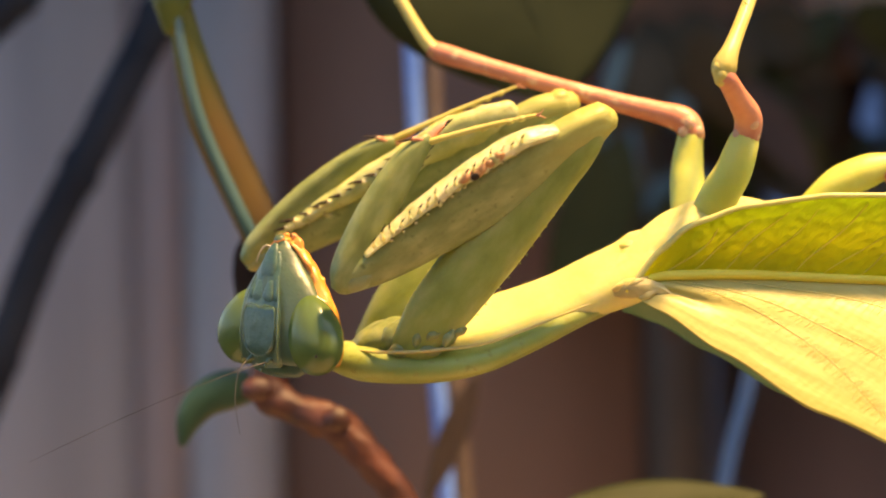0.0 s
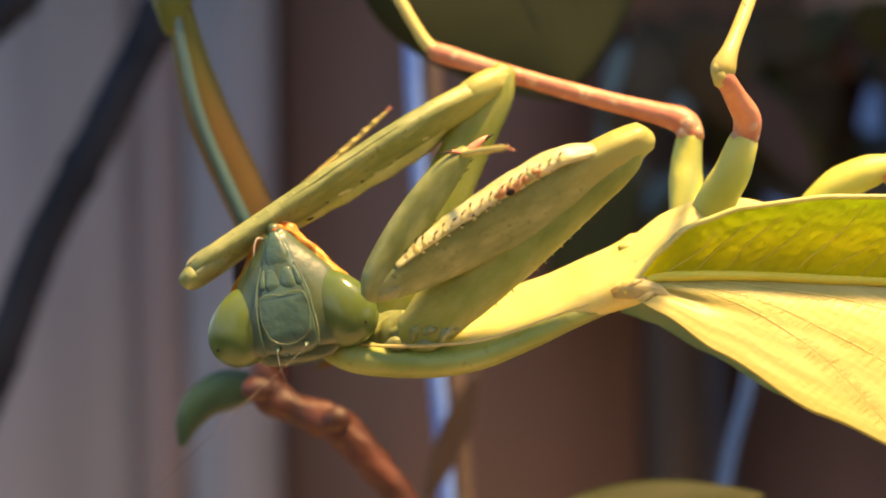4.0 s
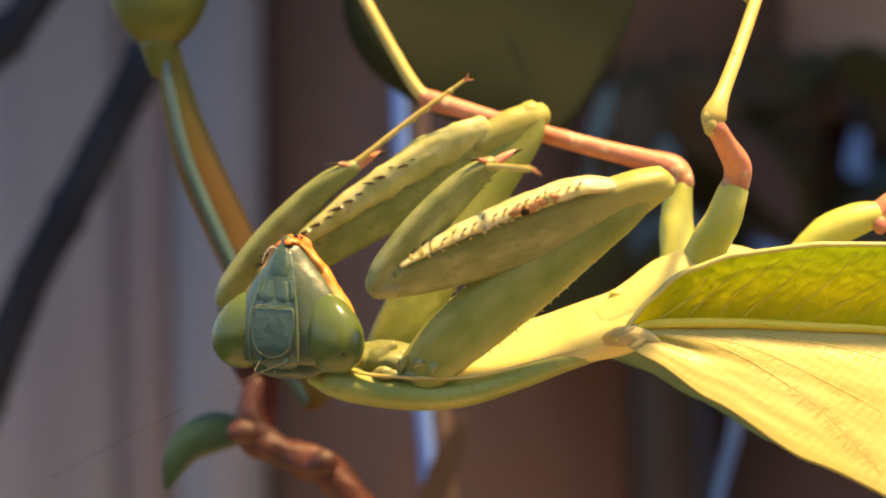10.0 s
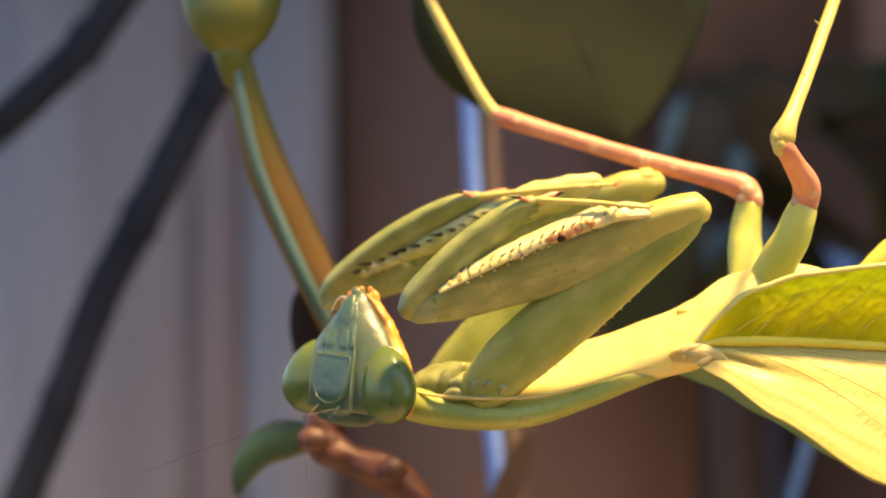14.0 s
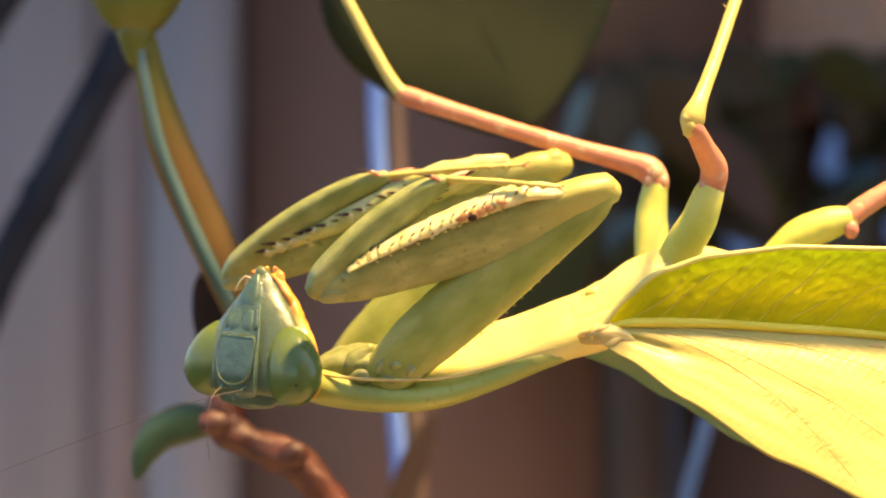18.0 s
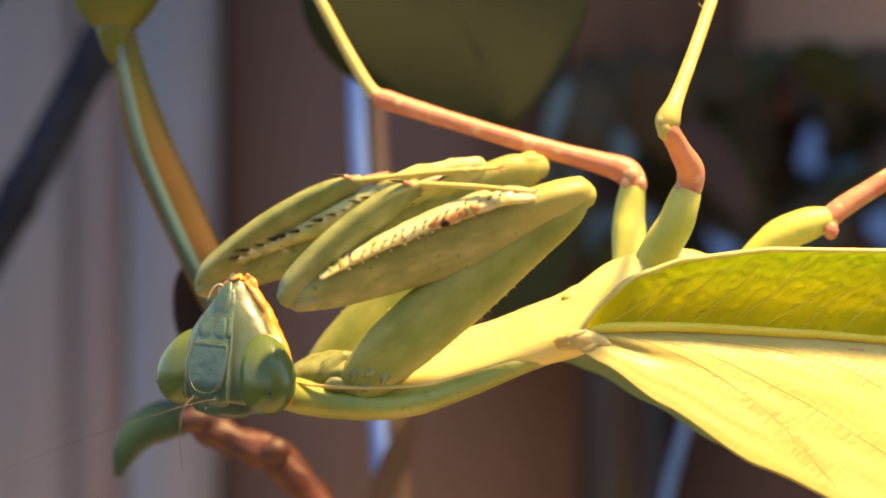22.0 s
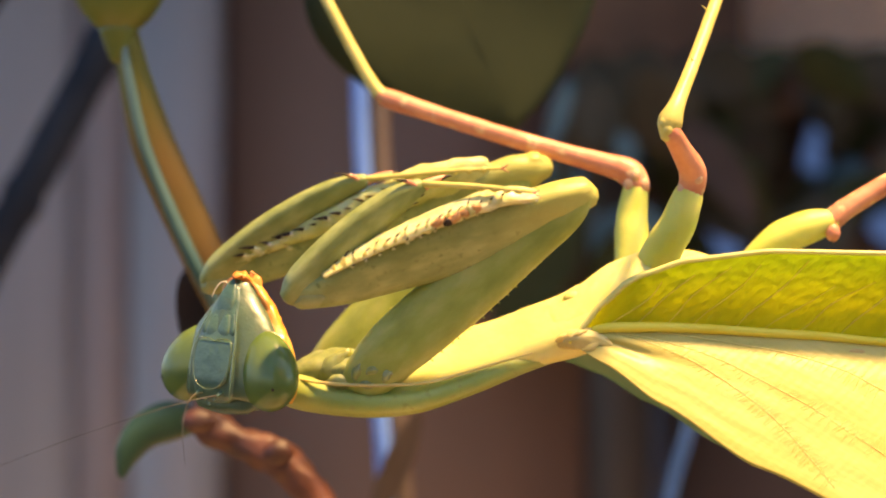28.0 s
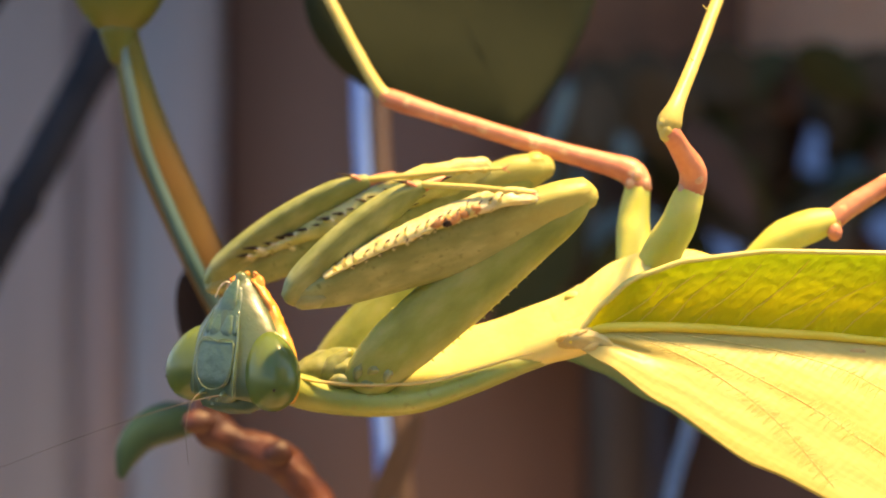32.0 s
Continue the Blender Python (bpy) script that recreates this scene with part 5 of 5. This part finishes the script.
    walk(far_fore[0], [
        (0, pose(-0.015492, 0.003994, -0.002470, 89.23, -50.44, 1.00)),
        (0.4, pose(-0.015351, 0.003996, -0.002350, 89.09, -55.28, 1.11)),
        (0.7, pose(-0.015176, 0.003999, -0.002104, 89.02, -57.71, 1.16)),
        (1, pose(-0.015138, 0.004000, -0.002044, 88.86, -61.54, 1.30)),
        (2, pose(-0.015386, 0.003993, -0.002635, 88.48, -67.16, 1.65)),
        (3, pose(-0.015120, 0.004000, -0.002005, 88.59, -66.39, 1.54)),
        (3.5, pose(-0.015432, 0.003992, -0.002701, 88.56, -65.88, 1.58)),
        (5.5, pose(-0.014991, 0.004003, -0.001821, 89.08, -56.56, 1.11)),
        (6, pose(-0.015056, 0.004002, -0.001901, 88.93, -60.23, 1.24)),
        (7, pose(-0.014555, 0.004016, -0.000532, 88.52, -68.93, 1.59)),
        (8, pose(-0.014769, 0.004012, -0.000955, 88.27, -71.35, 1.82)),
        (9, pose(-0.015163, 0.003999, -0.002147, 87.58, -75.54, 2.50)),
        (9.5, pose(-0.015007, 0.004006, -0.001497, 87.45, -76.74, 2.62)),
        (9.8, pose(-0.014466, 0.004017, -0.000433, 88.64, -67.39, 1.47)),
        (10, pose(-0.014544, 0.004011, -0.001123, 89.09, -57.12, 1.08)),
        (10.2, pose(-0.015391, 0.003995, -0.002401, 89.10, -54.85, 1.10)),
        (10.5, pose(-0.016053, 0.003984, -0.003046, 89.27, -47.68, 0.99)),
        (11, pose(-0.015379, 0.003996, -0.002283, 89.37, -45.16, 0.90)),
        (12, pose(-0.015378, 0.003996, -0.002283, 89.37, -45.16, 0.90)),
        (17, pose(-0.015378, 0.003996, -0.002283, 89.37, -45.16, 0.90)),
        (22, pose(-0.015379, 0.003996, -0.002283, 89.37, -45.16, 0.90)),
        (28, pose(-0.015379, 0.003996, -0.002283, 89.37, -45.16, 0.90)),
        (32, pose(-0.015379, 0.003996, -0.002283, 89.37, -45.16, 0.90)),
    ])
    walk(far_fore[1], [
        (0, pose(-0.003469, 0.004200, 0.011905, -120.00, 24.65, 180.00)),
        (0.4, pose(-0.004904, 0.004195, 0.012806, -118.60, 28.87, -177.06)),
        (0.7, pose(-0.005541, 0.004149, 0.013387, -23.14, 30.71, -168.13)),
        (1, pose(-0.006789, 0.004053, 0.013929, 21.72, 30.87, -162.44)),
        (2, pose(-0.008552, 0.004084, 0.014157, 33.91, 35.39, -161.27)),
        (3, pose(-0.008051, 0.004087, 0.014705, 33.68, 34.05, -161.57)),
        (3.5, pose(-0.008171, 0.004102, 0.013983, 33.49, 32.53, -161.80)),
        (5.5, pose(-0.005667, 0.003939, 0.013092, 32.69, 29.97, -163.29)),
        (6, pose(-0.006169, 0.004103, 0.013962, 33.43, 32.15, -161.87)),
        (7, pose(-0.008072, 0.004142, 0.016600, 34.38, 36.78, -160.54)),
        (8, pose(-0.009103, 0.004113, 0.016377, 34.26, 36.68, -160.75)),
        (9, pose(-0.010341, 0.004285, 0.015973, 36.50, 42.51, -157.73)),
        (9.5, pose(-0.010453, 0.004333, 0.016828, 24.99, 42.86, -157.24)),
        (9.8, pose(-0.007518, 0.004169, 0.016524, -23.48, 36.54, -169.05)),
        (10, pose(-0.004712, 0.004182, 0.014294, -117.57, 29.80, -174.97)),
        (10.2, pose(-0.004821, 0.004200, 0.012682, -120.00, 28.28, 180.00)),
        (10.5, pose(-0.002541, 0.004200, 0.011002, -120.00, 19.32, 180.00)),
        (11, pose(-0.001765, 0.004200, 0.011027, -120.00, 18.57, 180.00)),
        (12, pose(-0.001768, 0.004200, 0.011026, -120.00, 18.56, 180.00)),
        (17, pose(-0.001767, 0.004200, 0.011027, -120.00, 18.57, 180.00)),
        (22, pose(-0.001765, 0.004200, 0.011026, -120.00, 18.56, 180.00)),
        (28, pose(-0.001765, 0.004200, 0.011027, -120.00, 18.56, 180.00)),
        (32, pose(-0.001765, 0.004200, 0.011027, -120.00, 18.56, 180.00)),
    ])
    walk(far_fore[2], [
        (0, pose(-0.023948, 0.004200, 0.002506, 119.15, -38.77, 1.37)),
        (0.4, pose(-0.024932, 0.003167, 0.001749, 119.32, -41.41, 1.02)),
        (0.7, pose(-0.024968, 0.000067, 0.001594, 29.70, -44.82, 1.28)),
        (1, pose(-0.025911, -0.002000, 0.001937, -32.47, -30.09, 42.83)),
        (2, pose(-0.026498, -0.002000, 0.000695, -49.34, -28.33, 81.70)),
        (3, pose(-0.026313, -0.002000, 0.001698, -48.26, -27.69, 69.09)),
        (3.5, pose(-0.026730, -0.002000, 0.001521, -46.02, -22.16, 69.16)),
        (5.5, pose(-0.025455, -0.002000, 0.001181, -36.40, -32.44, 24.50)),
        (6, pose(-0.024811, -0.002000, 0.001635, -38.24, -32.74, 28.66)),
        (7, pose(-0.025456, -0.002000, 0.002817, -43.18, -33.53, 40.89)),
        (8, pose(-0.026613, -0.002000, 0.002561, -41.17, -34.56, 35.12)),
        (9, pose(-0.025686, -0.002000, 0.000772, -44.47, -36.14, 42.71)),
        (9.5, pose(-0.025548, -0.002000, 0.001638, -33.81, -36.58, 44.04)),
        (9.8, pose(-0.025665, 0.000657, 0.002827, 13.54, -38.55, 25.85)),
        (10, pose(-0.024631, 0.002429, 0.002844, 119.92, -45.64, 0.12)),
        (10.2, pose(-0.024979, 0.004200, 0.001836, 119.13, -37.48, 1.44)),
        (10.5, pose(-0.022999, 0.004200, 0.003830, 126.00, -31.61, -10.75)),
        (11, pose(-0.022807, 0.004200, 0.003959, 124.57, -32.26, -8.18)),
        (12, pose(-0.022815, 0.004200, 0.003958, 124.61, -32.26, -8.24)),
        (17, pose(-0.022812, 0.004200, 0.003958, 124.61, -32.26, -8.25)),
        (22, pose(-0.022809, 0.004200, 0.003962, 124.58, -32.27, -8.19)),
        (28, pose(-0.022808, 0.004200, 0.003961, 124.58, -32.27, -8.19)),
        (32, pose(-0.022808, 0.004200, 0.003961, 124.59, -32.26, -8.22)),
    ])
    walk(far_fore[3], [
        (0, pose(-0.014829, 0.004418, 0.009832, 121.10, -21.49, -2.93)),
        (0.4, pose(-0.016158, 0.003324, 0.009487, 122.02, -31.42, -3.80)),
        (0.7, pose(-0.016671, 0.000252, 0.009842, 57.52, -33.31, -75.54)),
        (1, pose(-0.018488, 0.004882, 0.007804, -38.96, -30.32, 64.57)),
        (2, pose(-0.025012, 0.008191, 0.006247, -24.96, -37.13, 1.93)),
        (3, pose(-0.022616, 0.007678, 0.007135, -23.19, -34.55, -1.12)),
        (3.5, pose(-0.022876, 0.008127, 0.005935, -24.16, -39.93, 0.44)),
        (5.5, pose(-0.016471, 0.002094, 0.007457, -43.13, -30.79, 42.35)),
        (6, pose(-0.016176, 0.002720, 0.007963, -22.19, -32.81, -2.86)),
        (7, pose(-0.018082, 0.004384, 0.009279, -26.06, -37.41, 3.83)),
        (8, pose(-0.018732, 0.003544, 0.009197, -26.09, -41.55, 3.61)),
        (9, pose(-0.018744, 0.004409, 0.007673, -22.20, -46.24, -3.24)),
        (9.5, pose(-0.018795, 0.004531, 0.008611, -10.71, -45.36, -3.58)),
        (9.8, pose(-0.017430, 0.004646, 0.010118, 32.09, -35.52, -3.36)),
        (10, pose(-0.016451, 0.002445, 0.011209, 123.34, -35.55, -5.59)),
        (10.2, pose(-0.015698, 0.004434, 0.008956, 122.20, -34.79, -3.79)),
        (10.5, pose(-0.013210, 0.002342, 0.009962, 137.26, -15.79, -37.51)),
        (11, pose(-0.013014, 0.002792, 0.010204, 130.64, -12.64, -29.91)),
        (12, pose(-0.013023, 0.002781, 0.010203, 120.98, -4.12, -9.18)),
        (17, pose(-0.013020, 0.002780, 0.010202, 120.99, -4.12, -9.21)),
        (22, pose(-0.013017, 0.002790, 0.010208, 120.98, -4.13, -9.14)),
        (28, pose(-0.013016, 0.002790, 0.010207, 120.98, -4.13, -9.13)),
        (32, pose(-0.013016, 0.002786, 0.010207, 120.99, -4.13, -9.21)),
    ])
    walk(head, [
        (0, pose(-0.021600, -0.001950, -0.001550, 4.50, -3.00, 138.50)),
        (0.4, pose(-0.020450, -0.002040, 0.000560, 15.80, 0.40, 154.40)),
        (1, pose(-0.021320, -0.001950, -0.000440, 14.20, 6.10, 159.80)),
        (2, pose(-0.020380, -0.002400, -0.001200, -2.00, 19.30, 158.00)),
        (3, pose(-0.020300, -0.002200, -0.000300, -7.00, 16.50, 157.00)),
        (3.5, pose(-0.020900, -0.002200, -0.001100, -2.80, 14.70, 167.00)),
        (5.5, pose(-0.018100, -0.001600, 0.001740, 27.00, -6.20, 181.50)),
        (6, pose(-0.017030, -0.001330, 0.002270, 34.00, -6.20, 178.00)),
        (7, pose(-0.016570, -0.001180, 0.003680, 28.50, -4.80, 187.00)),
        (8, pose(-0.016200, -0.001000, 0.004100, 15.00, -1.50, 191.00)),
        (9, pose(-0.017400, -0.001300, 0.002600, 5.00, 5.00, 180.00)),
        (9.5, pose(-0.017600, -0.001800, 0.003400, 2.00, 11.00, 175.00)),
        (9.8, pose(-0.019000, -0.001800, 0.002700, 5.00, 5.00, 165.00)),
        (10, pose(-0.020380, -0.001730, 0.001270, 3.50, -1.90, 155.00)),
        (10.5, pose(-0.021200, -0.001700, -0.000760, 1.00, -4.50, 146.50)),
        (11, pose(-0.021100, -0.001350, -0.001050, 9.00, -2.50, 144.50)),
        (13, pose(-0.021100, -0.001350, -0.001050, 9.50, -3.00, 145.00)),
        (16, pose(-0.021100, -0.001350, -0.001050, 10.00, -2.20, 144.50)),
        (19, pose(-0.021100, -0.001350, -0.001050, 9.60, -2.60, 143.80)),
        (22, pose(-0.021100, -0.001350, -0.001050, 10.50, -2.00, 144.50)),
        (25, pose(-0.021100, -0.001350, -0.001050, 10.00, -2.50, 145.00)),
        (28, pose(-0.021100, -0.001350, -0.001050, 10.80, -2.00, 144.50)),
        (32, pose(-0.021100, -0.001350, -0.001050, 10.40, -2.20, 144.20)),
    ])
    walk(jaw, [
        (0, pose(-0.000105, 0, 0.000089, 0.5, 0.9, 0)),
        (0.5, pose(0.000198, 0, 0.000191, 0.1, 0.2, 0)),
        (1, pose(-0.000224, 0, -0.000186, -4.0, -6.7, 0)),
        (1.5, pose(-0.000022, 0, -0.000284, -0.6, -1.1, 0)),
        (2, pose(0.000088, 0, -0.000147, 1.6, 2.7, 0)),
        (2.5, pose(0.000029, 0, -0.000287, 1.0, 1.6, 0)),
        (3, pose(-0.000108, 0, -0.000072, -2.6, -4.3, 0)),
        (3.5, pose(-0.000172, 0, -0.000058, 2.1, 3.5, 0)),
        (4, pose(-0.000097, 0, 0.000129, 0.5, 0.8, 0)),
        (4.5, pose(0.000218, 0, -0.000087, -3.0, -5.0, 0)),
        (5, pose(0.000201, 0, 0.000070, 5.1, 8.6, 0)),
        (5.5, pose(-0.000204, 0, -0.000092, 3.7, 6.2, 0)),
        (6, pose(-0.000069, 0, 0.000007, 1.7, 2.8, 0)),
        (6.5, pose(-0.000016, 0, -0.000076, -3.0, -4.9, 0)),
        (7, pose(-0.000021, 0, -0.000140, -2.5, -4.2, 0)),
        (7.5, pose(-0.000108, 0, 0.000022, 3.9, 6.5, 0)),
        (8, pose(-0.000147, 0, -0.000050, -2.4, -4.0, 0)),
        (8.5, pose(-0.000206, 0, -0.000017, -3.2, -5.4, 0)),
        (9, pose(0.000104, 0, -0.000101, -0.2, -0.3, 0)),
        (9.5, pose(0.000095, 0, 0.000080, 2.7, 4.4, 0)),
        (10, pose(-0.000080, 0, 0.000067, -1.4, -2.3, 0)),
        (10.5, pose(-0.000027, 0, -0.000121, 0.8, 1.3, 0)),
        (11, pose(0.000236, 0, -0.000167, -4.7, -7.9, 0)),
        (11.5, pose(0.000075, 0, 0.000080, -2.9, -4.8, 0)),
        (12, pose(0.000048, 0, -0.000039, 2.4, 4.0, 0)),
        (12.5, pose(-0.000151, 0, -0.000260, -4.7, -7.8, 0)),
        (13, pose(-0.000185, 0, -0.000245, -3.8, -6.3, 0)),
        (13.5, pose(0.000226, 0, -0.000197, 0.6, 1.0, 0)),
        (14, pose(0.000104, 0, -0.000002, 2.0, 3.3, 0)),
        (14.5, pose(0.000170, 0, 0.000210, -2.6, -4.3, 0)),
        (15, pose(0.000171, 0, -0.000036, 2.4, 4.1, 0)),
        (15.5, pose(0.000207, 0, 0.000063, 2.6, 4.4, 0)),
        (16, pose(0.000026, 0, -0.000099, 1.4, 2.4, 0)),
        (16.5, pose(0.000113, 0, -0.000194, -3.3, -5.5, 0)),
        (17, pose(0.000175, 0, 0.000235, 3.1, 5.1, 0)),
        (17.5, pose(-0.000006, 0, -0.000251, 0.5, 0.8, 0)),
        (18, pose(-0.000007, 0, 0.000133, 4.6, 7.7, 0)),
        (18.5, pose(-0.000161, 0, -0.000180, -0.5, -0.8, 0)),
        (19, pose(0.000070, 0, 0.000191, -4.6, -7.7, 0)),
        (19.5, pose(-0.000225, 0, -0.000072, -3.9, -6.4, 0)),
        (20, pose(0.000076, 0, 0.000102, -3.1, -5.2, 0)),
        (20.5, pose(0.000076, 0, -0.000149, -0.2, -0.4, 0)),
        (21, pose(-0.000215, 0, -0.000060, 4.9, 8.2, 0)),
        (21.5, pose(0.000230, 0, -0.000254, -4.8, -8.0, 0)),
        (22, pose(-0.000165, 0, 0.000161, 0.4, 0.7, 0)),
        (22.5, pose(0.000198, 0, 0.000081, -2.6, -4.3, 0)),
        (23, pose(0.000182, 0, -0.000264, -1.7, -2.9, 0)),
        (23.5, pose(-0.000171, 0, 0.000108, -2.3, -3.8, 0)),
        (24, pose(0.000114, 0, 0.000163, 2.1, 3.5, 0)),
        (24.5, pose(-0.000180, 0, 0.000100, -1.5, -2.5, 0)),
        (25, pose(0.000189, 0, -0.000069, -2.0, -3.4, 0)),
        (25.5, pose(0.000149, 0, 0.000184, -3.7, -6.2, 0)),
        (26, pose(-0.000148, 0, -0.000098, 5.1, 8.5, 0)),
        (26.5, pose(0.000233, 0, 0.000155, -2.8, -4.7, 0)),
        (27, pose(-0.000106, 0, -0.000035, 2.1, 3.6, 0)),
        (27.5, pose(-0.000204, 0, 0.000180, 3.6, 6.0, 0)),
        (28, pose(0.000174, 0, 0.000157, -3.1, -5.1, 0)),
        (28.5, pose(-0.000035, 0, -0.000146, -2.0, -3.3, 0)),
        (29, pose(0.000168, 0, -0.000247, 0.4, 0.7, 0)),
        (29.5, pose(-0.000135, 0, 0.000126, 0.4, 0.6, 0)),
        (30, pose(-0.000078, 0, 0.000113, 5.0, 8.4, 0)),
        (30.5, pose(0.000170, 0, 0.000085, 4.8, 8.1, 0)),
        (31, pose(0.000121, 0, -0.000269, -4.9, -8.2, 0)),
        (31.5, pose(-0.000172, 0, -0.000016, -2.1, -3.5, 0)),
        (32, pose(0.000165, 0, -0.000023, 5.2, 8.6, 0)),
    ])


motions()
